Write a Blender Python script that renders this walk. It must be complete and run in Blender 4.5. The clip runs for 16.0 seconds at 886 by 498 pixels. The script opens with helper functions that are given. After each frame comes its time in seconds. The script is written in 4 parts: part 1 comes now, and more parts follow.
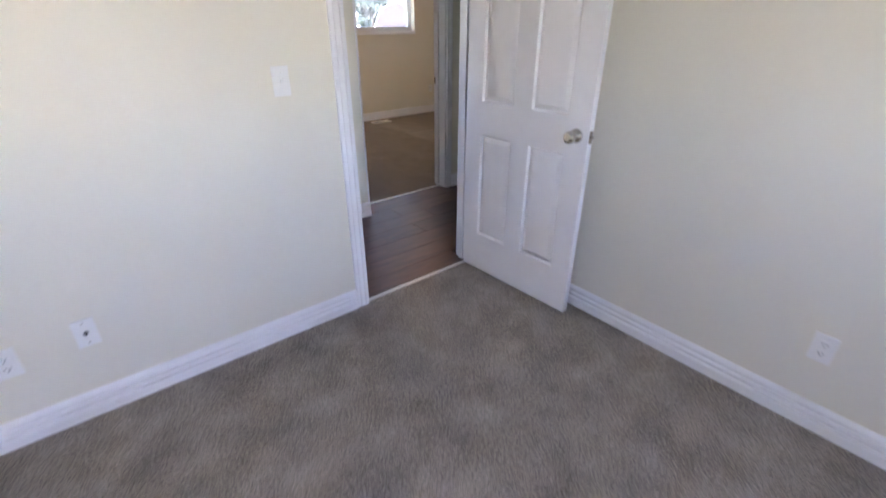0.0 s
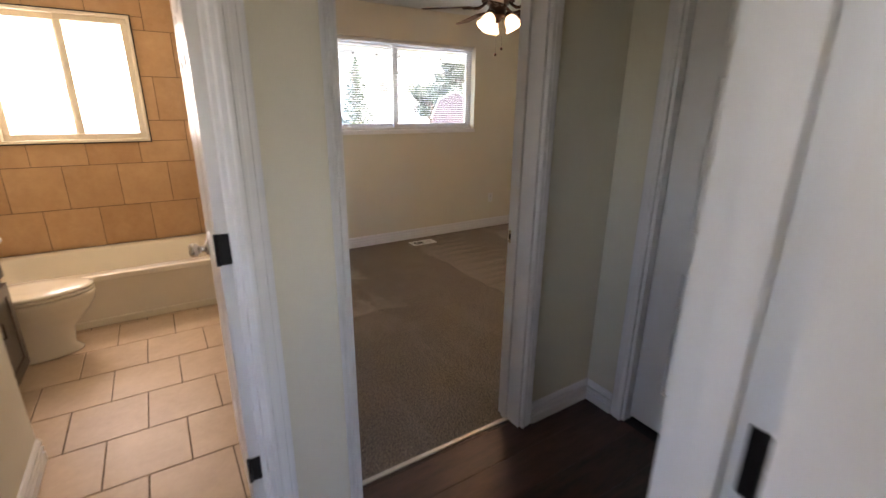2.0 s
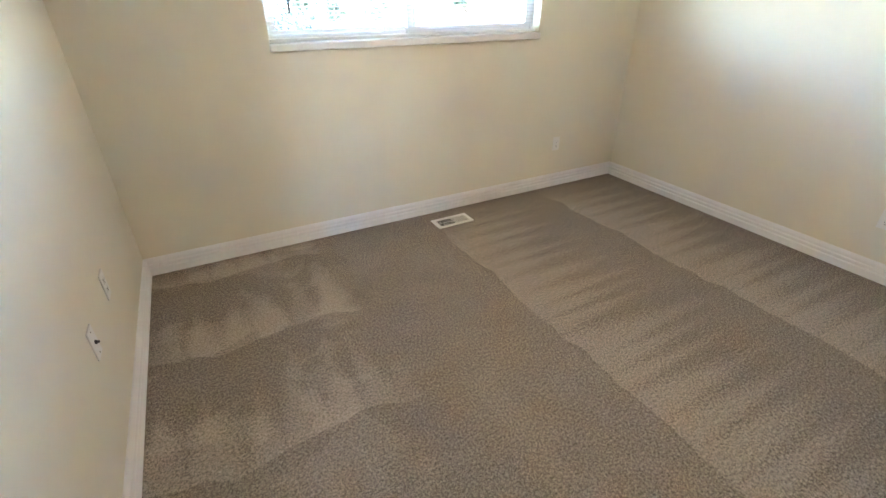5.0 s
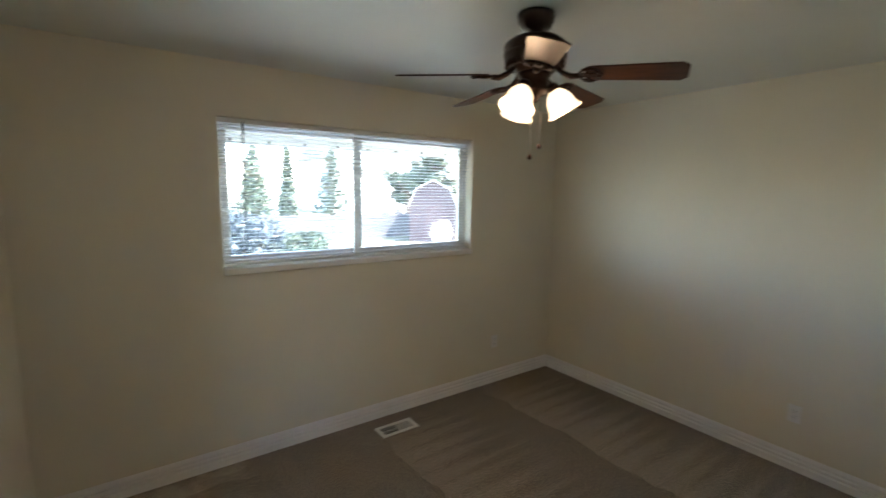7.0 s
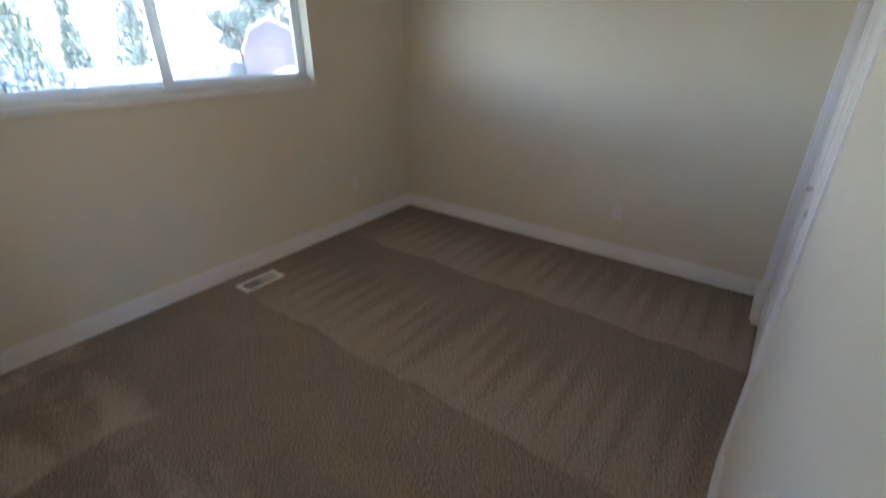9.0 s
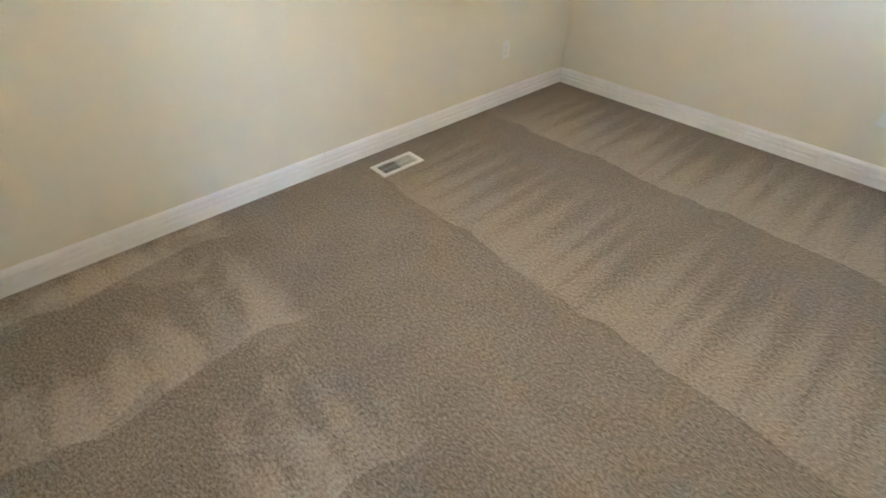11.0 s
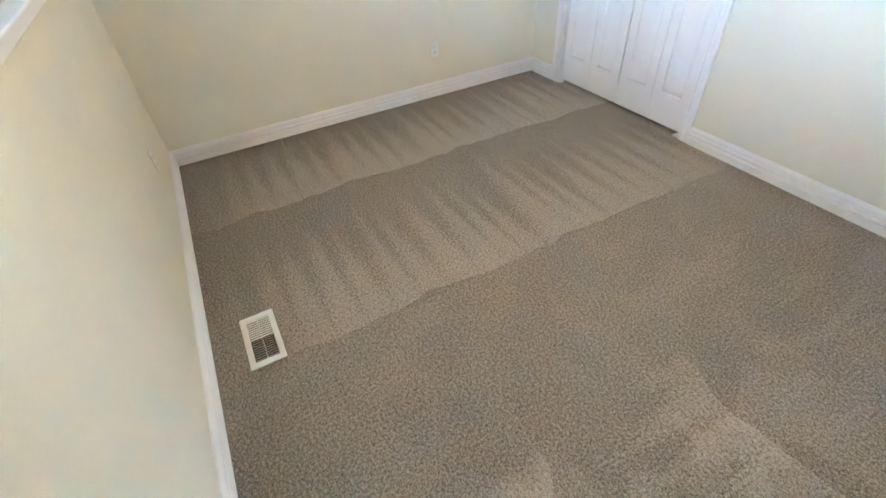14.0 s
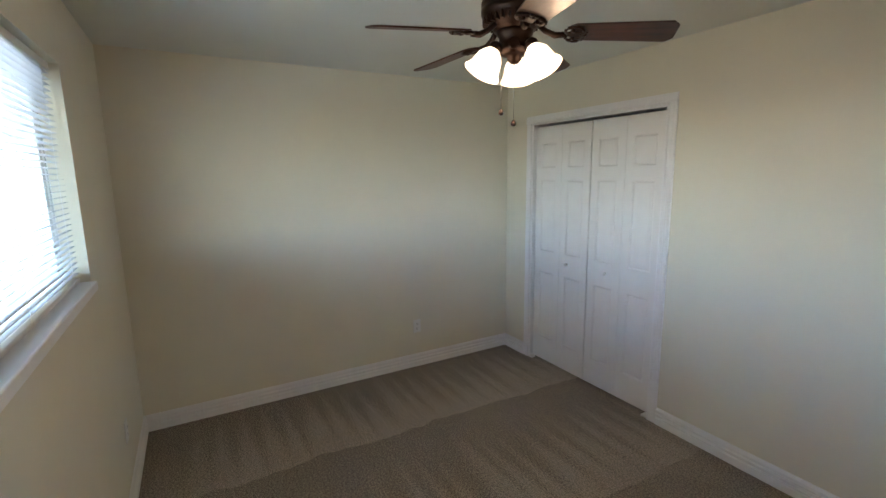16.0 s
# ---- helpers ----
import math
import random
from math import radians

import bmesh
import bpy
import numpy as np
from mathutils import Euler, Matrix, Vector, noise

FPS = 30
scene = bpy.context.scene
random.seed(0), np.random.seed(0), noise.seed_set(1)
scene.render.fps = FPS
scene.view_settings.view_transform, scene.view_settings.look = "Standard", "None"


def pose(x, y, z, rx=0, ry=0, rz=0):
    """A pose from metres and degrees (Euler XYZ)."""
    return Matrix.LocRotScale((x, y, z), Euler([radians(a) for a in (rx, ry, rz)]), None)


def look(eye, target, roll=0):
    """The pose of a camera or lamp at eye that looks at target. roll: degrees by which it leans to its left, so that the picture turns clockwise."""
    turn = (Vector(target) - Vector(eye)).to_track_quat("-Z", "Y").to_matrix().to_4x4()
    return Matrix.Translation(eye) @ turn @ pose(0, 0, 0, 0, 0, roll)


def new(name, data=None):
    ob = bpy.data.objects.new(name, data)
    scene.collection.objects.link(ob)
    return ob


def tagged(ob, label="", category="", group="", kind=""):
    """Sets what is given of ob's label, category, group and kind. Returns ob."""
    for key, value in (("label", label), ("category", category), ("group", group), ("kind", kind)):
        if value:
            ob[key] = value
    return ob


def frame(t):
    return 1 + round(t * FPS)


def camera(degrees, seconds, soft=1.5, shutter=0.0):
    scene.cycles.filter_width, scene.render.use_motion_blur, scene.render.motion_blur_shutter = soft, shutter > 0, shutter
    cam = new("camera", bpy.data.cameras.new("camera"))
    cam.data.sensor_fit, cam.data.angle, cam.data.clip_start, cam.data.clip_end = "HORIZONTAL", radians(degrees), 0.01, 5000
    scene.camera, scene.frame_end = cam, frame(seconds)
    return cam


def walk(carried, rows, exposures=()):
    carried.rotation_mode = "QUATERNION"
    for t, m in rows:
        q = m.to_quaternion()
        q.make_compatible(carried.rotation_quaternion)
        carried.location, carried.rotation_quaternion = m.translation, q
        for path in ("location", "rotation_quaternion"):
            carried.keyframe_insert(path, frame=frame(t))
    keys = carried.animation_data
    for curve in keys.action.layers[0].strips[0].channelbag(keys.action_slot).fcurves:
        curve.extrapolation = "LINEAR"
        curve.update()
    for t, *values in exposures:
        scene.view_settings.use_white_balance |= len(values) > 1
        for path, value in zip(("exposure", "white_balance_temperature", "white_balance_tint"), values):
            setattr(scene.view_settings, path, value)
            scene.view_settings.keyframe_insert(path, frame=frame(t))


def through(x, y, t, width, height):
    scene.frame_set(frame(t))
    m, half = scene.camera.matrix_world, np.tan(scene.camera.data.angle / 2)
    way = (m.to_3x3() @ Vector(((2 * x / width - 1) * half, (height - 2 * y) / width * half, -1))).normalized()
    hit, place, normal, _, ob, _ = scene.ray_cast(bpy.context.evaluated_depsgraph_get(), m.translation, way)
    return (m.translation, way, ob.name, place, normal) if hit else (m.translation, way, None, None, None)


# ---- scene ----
cam = camera(89.4, 16.0, soft=1.5, shutter=0.4)
PATH = [
    (0, (-5.513, -6.218, 1.407), (-4.386, -4.842, 0.493), 0.1),
    (0.5, (-5.186, -5.794, 1.436), (-4.034, -4.342, 0.683), -0.0),
    (1, (-4.817, -5.377, 1.446), (-3.735, -3.837, 0.769), -0.2),
    (1.5, (-4.52, -4.906, 1.464), (-3.496, -3.305, 0.839), 0.4),
    (2, (-4.256, -4.459, 1.487), (-3.23, -2.853, 0.88), 0.6),
    (2.5, (-4.044, -4.102, 1.478), (-3.046, -2.482, 0.86), -0.1),
    (3, (-3.874, -3.695, 1.468), (-2.876, -2.103, 0.784), -1.9),
    (3.2, (-3.815, -3.573, 1.462), (-2.822, -1.999, 0.729), -2.1),
    (5.3, (-3.297, -2.817, 1.493), (-2.488, -1.281, 0.501), 0.5),
    (5.5, (-3.326, -2.822, 1.55), (-2.462, -1.215, 0.732), 0.9),
    (6, (-3.374, -2.868, 1.661), (-2.449, -1.134, 1.29), 0.6),
    (6.5, (-3.399, -2.876, 1.714), (-2.457, -1.136, 1.424), 0.5),
    (7, (-3.34, -2.885, 1.725), (-2.187, -1.272, 1.464), 0.8),
    (7.5, (-3.265, -2.918, 1.679), (-1.775, -1.6, 1.466), 0.2),
    (8, (-3.253, -2.901, 1.702), (-1.681, -1.689, 1.463), -0.0),
    (8.5, (-3.272, -2.895, 1.661), (-1.705, -1.719, 1.259), -0.3),
    (9, (-3.224, -2.845, 1.537), (-1.78, -1.761, 0.677), -0.1),
    (9.2, (-3.232, -2.831, 1.488), (-1.846, -1.799, 0.48), 0.8),
    (11.3, (-3.14, -1.942, 1.342), (-2.208, -0.761, 0.025), -2.6),
    (11.5, (-3.13, -1.785, 1.374), (-2.191, -0.591, 0.072), -6.1),
    (11.8, (-3.117, -1.456, 1.409), (-2.093, -0.308, 0.131), -7.8),
    (12, (-3.077, -1.223, 1.394), (-1.979, -0.071, 0.182), -10.5),
    (12.2, (-3.073, -1.052, 1.407), (-1.864, -0.008, 0.204), -12.4),
    (12.5, (-3.086, -0.776, 1.367), (-1.599, -0.361, 0.095), -6.7),
    (12.7, (-3.097, -0.692, 1.33), (-1.556, -0.692, 0.056), -9.7),
    (13, (-3.188, -0.555, 1.396), (-1.749, -0.917, 0.055), -9.0),
    (13.5, (-3.258, -0.479, 1.425), (-1.884, -0.967, 0.056), -6.7),
    (14, (-3.253, -0.392, 1.493), (-1.898, -1.044, 0.174), -4.3),
    (14.5, (-3.278, -0.375, 1.501), (-1.826, -1.124, 0.348), -3.2),
    (15, (-3.305, -0.362, 1.594), (-1.675, -1.248, 0.849), -1.0),
    (15.5, (-3.352, -0.387, 1.664), (-1.628, -1.312, 1.247), -0.9),
    (16, (-3.37, -0.392, 1.682), (-1.651, -1.356, 1.345), -0.8),
]
EXPOSURES = [
    (0.0, 5.3, 6450, 29),
    (1.0, 4.92, 6750, 31),
    (2.0, 4.95, 7250, 29),
    (2.6, 5.35, 6250, 28),
    (3.2, 5.55, 5950, 24),
    (5.4, 6.45, 5850, 14),
    (6.1, 5.05, 6200, 14),
    (7.0, 4.6, 6200, 14),
    (8.0, 4.75, 6050, 17),
    (9.0, 4.88, 5750, 17),
    (9.4, 5.15, 5650, 14),
    (11.3, 6.65, 5700, 11),
    (12.0, 6.6, 5500, 10),
    (12.5, 5.9, 5550, 9),
    (13.0, 6.45, 5600, 10),
    (14.0, 6.75, 5500, 10),
    (14.5, 6.42, 5450, 11),
    (15.0, 5.8, 5650, 12),
    (16.0, 5.05, 5850, 14),
]
walk(cam, [(t, look(eye, target, roll)) for t, eye, target, roll in PATH], EXPOSURES)

# ---------------------------------------------------------------- light
world = bpy.data.worlds.new("sky")
scene.world = world
world.use_nodes = True
wn = world.node_tree
for n in list(wn.nodes):
    wn.nodes.remove(n)
sky = wn.nodes.new("ShaderNodeTexSky")
sky.sky_type = "NISHITA"
sky.sun_disc = False
sky.sun_elevation = radians(55)
sky.sun_rotation = radians(135)
back = wn.nodes.new("ShaderNodeBackground")
back.inputs["Strength"].default_value = 0.15
wout = wn.nodes.new("ShaderNodeOutputWorld")
wn.links.new(sky.outputs[0], back.inputs["Color"])
wn.links.new(back.outputs[0], wout.inputs["Surface"])

sun_data = bpy.data.lights.new("sun", "SUN")
sun_data.energy = 2.0
sun_data.angle = radians(0.6)
sun_data.color = (1.0, 0.95, 0.87)
sun = new("sun", sun_data)
sun.matrix_world = look((7, -7, 14), (0, 0, 0))

bath_sky = bpy.data.lights.new("bathroom_window_daylight", "AREA")
bath_sky.shape = "RECTANGLE"
bath_sky.size, bath_sky.size_y = 0.84, 0.84
bath_sky.energy = 0.85
bath_sky.color = (1.0, 0.86, 0.70)
bath_lamp = new("bathroom_window_daylight", bath_sky)
bath_lamp.matrix_world = look((-4.715, 0.145, 1.655), (-4.715, -1.0, 1.655))

BULB_WATTS = 0.105


# ---------------------------------------------------------------- materials
def material(name):
    m = bpy.data.materials.new(name)
    m.use_nodes = True
    t = m.node_tree
    return m, t, t.nodes["Principled BSDF"]


def node(t, kind, **sets):
    n = t.nodes.new("ShaderNode" + kind)
    for k, v in sets.items():
        n.inputs[k.replace("_", " ")].default_value = v
    return n


def math_node(t, op, a, b=None, c=None):
    n = t.nodes.new("ShaderNodeMath")
    n.operation = op
    for i, v in enumerate((a, b, c)):
        if v is None:
            continue
        if isinstance(v, (int, float)):
            n.inputs[i].default_value = v
        else:
            t.links.new(v, n.inputs[i])
    return n.outputs[0]


def ramp(t, fac, lo, hi, a=0.3, b=0.7):
    r = t.nodes.new("ShaderNodeValToRGB")
    r.color_ramp.elements[0].position, r.color_ramp.elements[0].color = a, (*lo, 1)
    r.color_ramp.elements[1].position, r.color_ramp.elements[1].color = b, (*hi, 1)
    t.links.new(fac, r.inputs[0])
    return r.outputs[0]


def noise_tex(t, coord, scale, detail=3.0, rough=0.55):
    n = node(t, "TexNoise", Scale=scale, Detail=detail, Roughness=rough)
    t.links.new(coord, n.inputs["Vector"])
    return n.outputs["Fac"]


def bump(t, p, height, strength, distance):
    b = node(t, "Bump", Strength=strength, Distance=distance)
    t.links.new(height, b.inputs["Height"])
    t.links.new(b.outputs[0], p.inputs["Normal"])
    return b


def position(t):
    return t.nodes.new("ShaderNodeNewGeometry").outputs["Position"]


def object_coord(t):
    return t.nodes.new("ShaderNodeTexCoord").outputs["Object"]


def plain(name, color, rough=0.5, metal=0.0, vary=0.06, scale=6.0, bump_scale=120.0, bump_strength=0.08, spec=0.5, coat=0.0):
    """A painted, moulded or metal surface with faint tone changes and fine relief."""
    m, t, p = material(name)
    pos = object_coord(t)
    lo = tuple(c * (1 - vary) for c in color)
    hi = tuple(min(1, c * (1 + vary)) for c in color)
    t.links.new(ramp(t, noise_tex(t, pos, scale), lo, hi), p.inputs["Base Color"])
    p.inputs["Metallic"].default_value = metal
    p.inputs["Specular IOR Level"].default_value = spec
    p.inputs["Coat Weight"].default_value = coat
    r = math_node(t, "MULTIPLY_ADD", noise_tex(t, pos, scale * 5), 0.16, rough - 0.08)
    t.links.new(r, p.inputs["Roughness"])
    bump(t, p, noise_tex(t, pos, bump_scale), bump_strength, 0.002)
    return m


def wall_paint(name, color):
    """Rolled eggshell paint over orange-peel texture."""
    m, t, p = material(name)
    pos = position(t)
    lo = tuple(c * 0.965 for c in color)
    hi = tuple(min(1, c * 1.03) for c in color)
    t.links.new(ramp(t, noise_tex(t, pos, 1.3, 4), lo, hi), p.inputs["Base Color"])
    p.inputs["Roughness"].default_value = 0.42
    p.inputs["Specular IOR Level"].default_value = 0.35
    h = math_node(t, "ADD", noise_tex(t, pos, 210, 2), math_node(t, "MULTIPLY", noise_tex(t, pos, 55, 2), 0.6))
    bump(t, p, h, 0.16, 0.002)
    return m


def carpet_material(name, dark, light, tracks):
    """Cut-pile carpet: tufts, loose fibre flecks, and the lay of the pile left by the vacuum cleaner."""
    m, t, p = material(name)
    pos = position(t)
    sep = t.nodes.new("ShaderNodeSeparateXYZ")
    t.links.new(pos, sep.inputs[0])
    x, y = sep.outputs[0], sep.outputs[1]
    tuft = noise_tex(t, pos, 240, 2, 0.8)
    fleck = noise_tex(t, pos, 95, 3, 0.75)
    blotch = noise_tex(t, pos, 2.2, 4, 0.6)

    def strokes(along, across, start, width, pitch, seed, reach=0.75):
        """Rows of wedge-shaped strokes; the pile is light at a row's start and its tips taper off."""
        wob = node(t, "TexNoise", Scale=2.6, Detail=2.0)
        wob.noise_dimensions = "1D"
        t.links.new(math_node(t, "ADD", across, seed), wob.inputs["W"])
        edge = math_node(t, "MULTIPLY_ADD", wob.outputs["Fac"], 0.16, -0.08)
        r = math_node(t, "DIVIDE", math_node(t, "SUBTRACT", math_node(t, "ADD", along, edge), start), width)
        row = math_node(t, "FLOOR", r)
        r = math_node(t, "FRACT", r)
        j = node(t, "TexNoise", Scale=1.0 / pitch * 0.55, Detail=1.0)
        j.noise_dimensions = "1D"
        t.links.new(math_node(t, "MULTIPLY_ADD", row, 7.31, math_node(t, "ADD", across, seed * 1.7)), j.inputs["W"])
        tri = math_node(t, "PINGPONG", math_node(t, "MULTIPLY_ADD", j.outputs["Fac"], 0.9, math_node(t, "DIVIDE", across, pitch)), 0.5)
        length = math_node(t, "MULTIPLY_ADD", tri, reach * 1.5, math_node(t, "MULTIPLY", j.outputs["Fac"], reach * 0.55))
        d = math_node(t, "MULTIPLY_ADD", math_node(t, "SUBTRACT", fleck, 0.5), 1.1, math_node(t, "SUBTRACT", length, r))
        s = t.nodes.new("ShaderNodeMapRange")
        s.interpolation_type = "SMOOTHSTEP"
        s.inputs["From Min"].default_value, s.inputs["From Max"].default_value = -0.28, 0.30
        t.links.new(d, s.inputs["Value"])
        fade = math_node(t, "MULTIPLY_ADD", r, -0.55, 1.0)
        return math_node(t, "MULTIPLY", s.outputs[0], fade)

    def span(value, lo, hi, smooth=True):
        n = t.nodes.new("ShaderNodeMapRange")
        n.interpolation_type = "SMOOTHSTEP" if smooth else "LINEAR"
        n.inputs["From Min"].default_value, n.inputs["From Max"].default_value = lo, hi
        t.links.new(value, n.inputs["Value"])
        return n.outputs[0]

    if tracks:
        a = strokes(x, y, -1.97, 1.1, 0.142, 3.1, 0.62)
        b = strokes(y, x, -1.60, 0.70, 0.17, 9.4, 0.62)
        wav = noise_tex(t, pos, 4.0, 2)
        mid = span(math_node(t, "MULTIPLY_ADD", wav, 0.1, math_node(t, "ADD", x, -0.05)), -1.99, -1.965)
        right = math_node(t, "MULTIPLY", a, mid)
        right = math_node(t, "MULTIPLY", right, math_node(t, "MULTIPLY_ADD", span(y, -0.05, -0.55), 0.65, 0.35))
        # scuffed, swirled pile beyond the strokes
        swirl = node(t, "TexNoise", Scale=3.4, Detail=3.5, Roughness=0.55, Distortion=0.7)
        t.links.new(pos, swirl.inputs["Vector"])
        patch = span(swirl.outputs["Fac"], 0.47, 0.59)
        side = math_node(t, "MULTIPLY", span(x, -2.65, -2.9), span(y, -2.2, -1.7))
        near = math_node(t, "MULTIPLY", math_node(t, "MULTIPLY_ADD", b, 1.05, math_node(t, "MULTIPLY", patch, 0.7)), side)
        # drag marks towards the door
        mp = node(t, "Mapping", Scale=(7.5, 1.5, 1.0), Rotation=(0.0, 0.0, -0.55))
        t.links.new(pos, mp.inputs["Vector"])
        drag = span(noise_tex(t, mp.outputs[0], 1.0, 3, 0.6), 0.50, 0.58)
        door_side = math_node(t, "MULTIPLY", span(x, -2.15, -2.5), span(y, -1.35, -1.8))
        near = math_node(t, "MAXIMUM", near, math_node(t, "MULTIPLY", drag, math_node(t, "MULTIPLY", door_side, 0.5)))
        rest = math_node(t, "MULTIPLY", math_node(t, "MULTIPLY_ADD", patch, 0.16, 0.24), math_node(t, "SUBTRACT", 1.0, mid))
        lay = math_node(t, "ADD", right, math_node(t, "MAXIMUM", near, rest))
        lay = math_node(t, "MULTIPLY_ADD", math_node(t, "SUBTRACT", blotch, 0.5), 0.7, lay)
    else:
        big = noise_tex(t, pos, 5.0, 3, 0.6)
        lay = math_node(t, "MULTIPLY_ADD", math_node(t, "SUBTRACT", big, 0.5), 3.2, math_node(t, "MULTIPLY", blotch, 0.9))
    fac = math_node(t, "ADD", math_node(t, "MULTIPLY", lay, 0.22), math_node(t, "MULTIPLY_ADD", math_node(t, "SUBTRACT", tuft, 0.5), 2.3, math_node(t, "MULTIPLY_ADD", math_node(t, "SUBTRACT", fleck, 0.5), 1.7, 0.28)))
    t.links.new(ramp(t, fac, dark, light, 0.0, 1.0), p.inputs["Base Color"])
    p.inputs["Roughness"].default_value = 1.0
    p.inputs["Specular IOR Level"].default_value = 0.1
    p.inputs["Sheen Weight"].default_value = 0.04
    p.inputs["Sheen Roughness"].default_value = 0.6
    bump(t, p, math_node(t, "MULTIPLY_ADD", fleck, 0.5, tuft), 0.36, 0.005)
    return m


def wood_material(name, dark, light, axis_scale, rough=0.35, coat=0.0):
    """Streaky timber grain along one axis, each board in its own tone."""
    m, t, p = material(name)
    pos = object_coord(t)
    info = t.nodes.new("ShaderNodeObjectInfo")
    mp = node(t, "Mapping", Scale=axis_scale)
    t.links.new(pos, mp.inputs["Vector"])
    off = t.nodes.new("ShaderNodeCombineXYZ")
    t.links.new(math_node(t, "MULTIPLY", info.outputs["Random"], 37.0), off.inputs[0])
    t.links.new(math_node(t, "MULTIPLY", info.outputs["Random"], 11.0), off.inputs[1])
    t.links.new(off.outputs[0], mp.inputs["Location"])
    g1 = noise_tex(t, mp.outputs[0], 3.0, 6, 0.65)
    g2 = noise_tex(t, mp.outputs[0], 14.0, 4, 0.6)
    f = math_node(t, "MULTIPLY_ADD", g2, 0.35, math_node(t, "MULTIPLY", g1, 0.75))
    f = math_node(t, "MULTIPLY_ADD", math_node(t, "SUBTRACT", info.outputs["Random"], 0.5), 0.22, f)
    t.links.new(ramp(t, f, dark, light, 0.33, 0.78), p.inputs["Base Color"])
    t.links.new(math_node(t, "MULTIPLY_ADD", g2, 0.25, rough - 0.12), p.inputs["Roughness"])
    p.inputs["Coat Weight"].default_value = coat
    bump(t, p, g2, 0.12, 0.002)
    return m


def tile_material(name, lo, hi, rough):
    """Glazed ceramic with cloudy mottling; tone changes from tile to tile."""
    m, t, p = material(name)
    pos = position(t)
    info = t.nodes.new("ShaderNodeObjectInfo")
    f = math_node(t, "MULTIPLY_ADD", noise_tex(t, pos, 26, 4, 0.7), 0.35, math_node(t, "MULTIPLY", noise_tex(t, pos, 6, 4, 0.6), 0.6))
    f = math_node(t, "MULTIPLY_ADD", math_node(t, "SUBTRACT", info.outputs["Random"], 0.5), 0.22, f)
    t.links.new(ramp(t, f, lo, hi, 0.25, 0.75), p.inputs["Base Color"])
    t.links.new(math_node(t, "MULTIPLY_ADD", noise_tex(t, pos, 40, 2), 0.2, rough - 0.1), p.inputs["Roughness"])
    bump(t, p, noise_tex(t, pos, 30, 3), 0.08, 0.002)
    return m


def glass_material(name, rough=0.0, frost=False):
    m = bpy.data.materials.new(name)
    m.use_nodes = True
    t = m.node_tree
    t.nodes.remove(t.nodes["Principled BSDF"])
    out = t.nodes["Material Output"]
    clear = t.nodes.new("ShaderNodeBsdfTransparent")
    clear.inputs["Color"].default_value = (0.93, 0.95, 0.94, 1)
    if frost:
        milky = t.nodes.new("ShaderNodeBsdfTranslucent")
        both = t.nodes.new("ShaderNodeMixShader")
        both.inputs[0].default_value = 0.35
        t.links.new(clear.outputs[0], both.inputs[1])
        t.links.new(milky.outputs[0], both.inputs[2])
        clear = both
    shine = node(t, "BsdfGlossy", Roughness=rough)
    mix = t.nodes.new("ShaderNodeMixShader")
    mix.inputs[0].default_value = 0.04
    t.links.new(clear.outputs[0], mix.inputs[1])
    t.links.new(shine.outputs[0], mix.inputs[2])
    t.links.new(mix.outputs[0], out.inputs["Surface"])
    return m


def slat_material(name, color, through):
    """Thin white vinyl that lets some daylight through."""
    m = bpy.data.materials.new(name)
    m.use_nodes = True
    t = m.node_tree
    p = t.nodes["Principled BSDF"]
    p.inputs["Base Color"].default_value = (*color, 1)
    p.inputs["Roughness"].default_value = 0.4
    tr = t.nodes.new("ShaderNodeBsdfTranslucent")
    tr.inputs["Color"].default_value = (*color, 1)
    mix = t.nodes.new("ShaderNodeMixShader")
    mix.inputs[0].default_value = through
    t.links.new(p.outputs[0], mix.inputs[1])
    t.links.new(tr.outputs[0], mix.inputs[2])
    t.links.new(mix.outputs[0], t.nodes["Material Output"].inputs["Surface"])
    return m


def shade_material():
    """Lit alabaster glass of a lamp shade."""
    m, t, p = material("lit_glass_shade")
    pos = object_coord(t)
    c = ramp(t, noise_tex(t, pos, 18, 3), (1.0, 0.62, 0.30), (1.0, 0.78, 0.50))
    p.inputs["Base Color"].default_value = (0.85, 0.8, 0.7, 1)
    p.inputs["Roughness"].default_value = 0.25
    t.links.new(c, p.inputs["Emission Color"])
    p.inputs["Emission Strength"].default_value = SHADE_GLOW
    return m


SHADE_GLOW = 0.10
PAINT = wall_paint("cream_wall_paint", (0.762, 0.729, 0.612))
CEIL = wall_paint("white_ceiling_paint", (0.72, 0.74, 0.70))
TRIM = plain("white_trim_paint", (0.85, 0.85, 0.85), 0.33, vary=0.02, bump_strength=0.04)
DOOR = plain("white_door_paint", (0.83, 0.82, 0.81), 0.32, vary=0.02, bump_strength=0.05)
PLASTIC = plain("white_plastic", (0.80, 0.80, 0.77), 0.3, vary=0.02, bump_strength=0.02)
VINYL = plain("white_window_vinyl", (0.80, 0.81, 0.79), 0.35, vary=0.03, bump_strength=0.02)
ALMOND = plain("almond_window_frame", (0.72, 0.63, 0.48), 0.35, vary=0.03, bump_strength=0.02)
NICKEL = plain("satin_nickel", (0.62, 0.58, 0.53), 0.24, 1.0, vary=0.04, bump_strength=0.02)
BRONZE = plain("dark_bronze", (0.030, 0.014, 0.009), 0.36, 0.6, vary=0.25, bump_strength=0.05)
BLACK = plain("black_hinge_metal", (0.012, 0.011, 0.011), 0.4, 0.4, vary=0.1)
SLOT = plain("dark_slot", (0.02, 0.02, 0.02), 0.7)
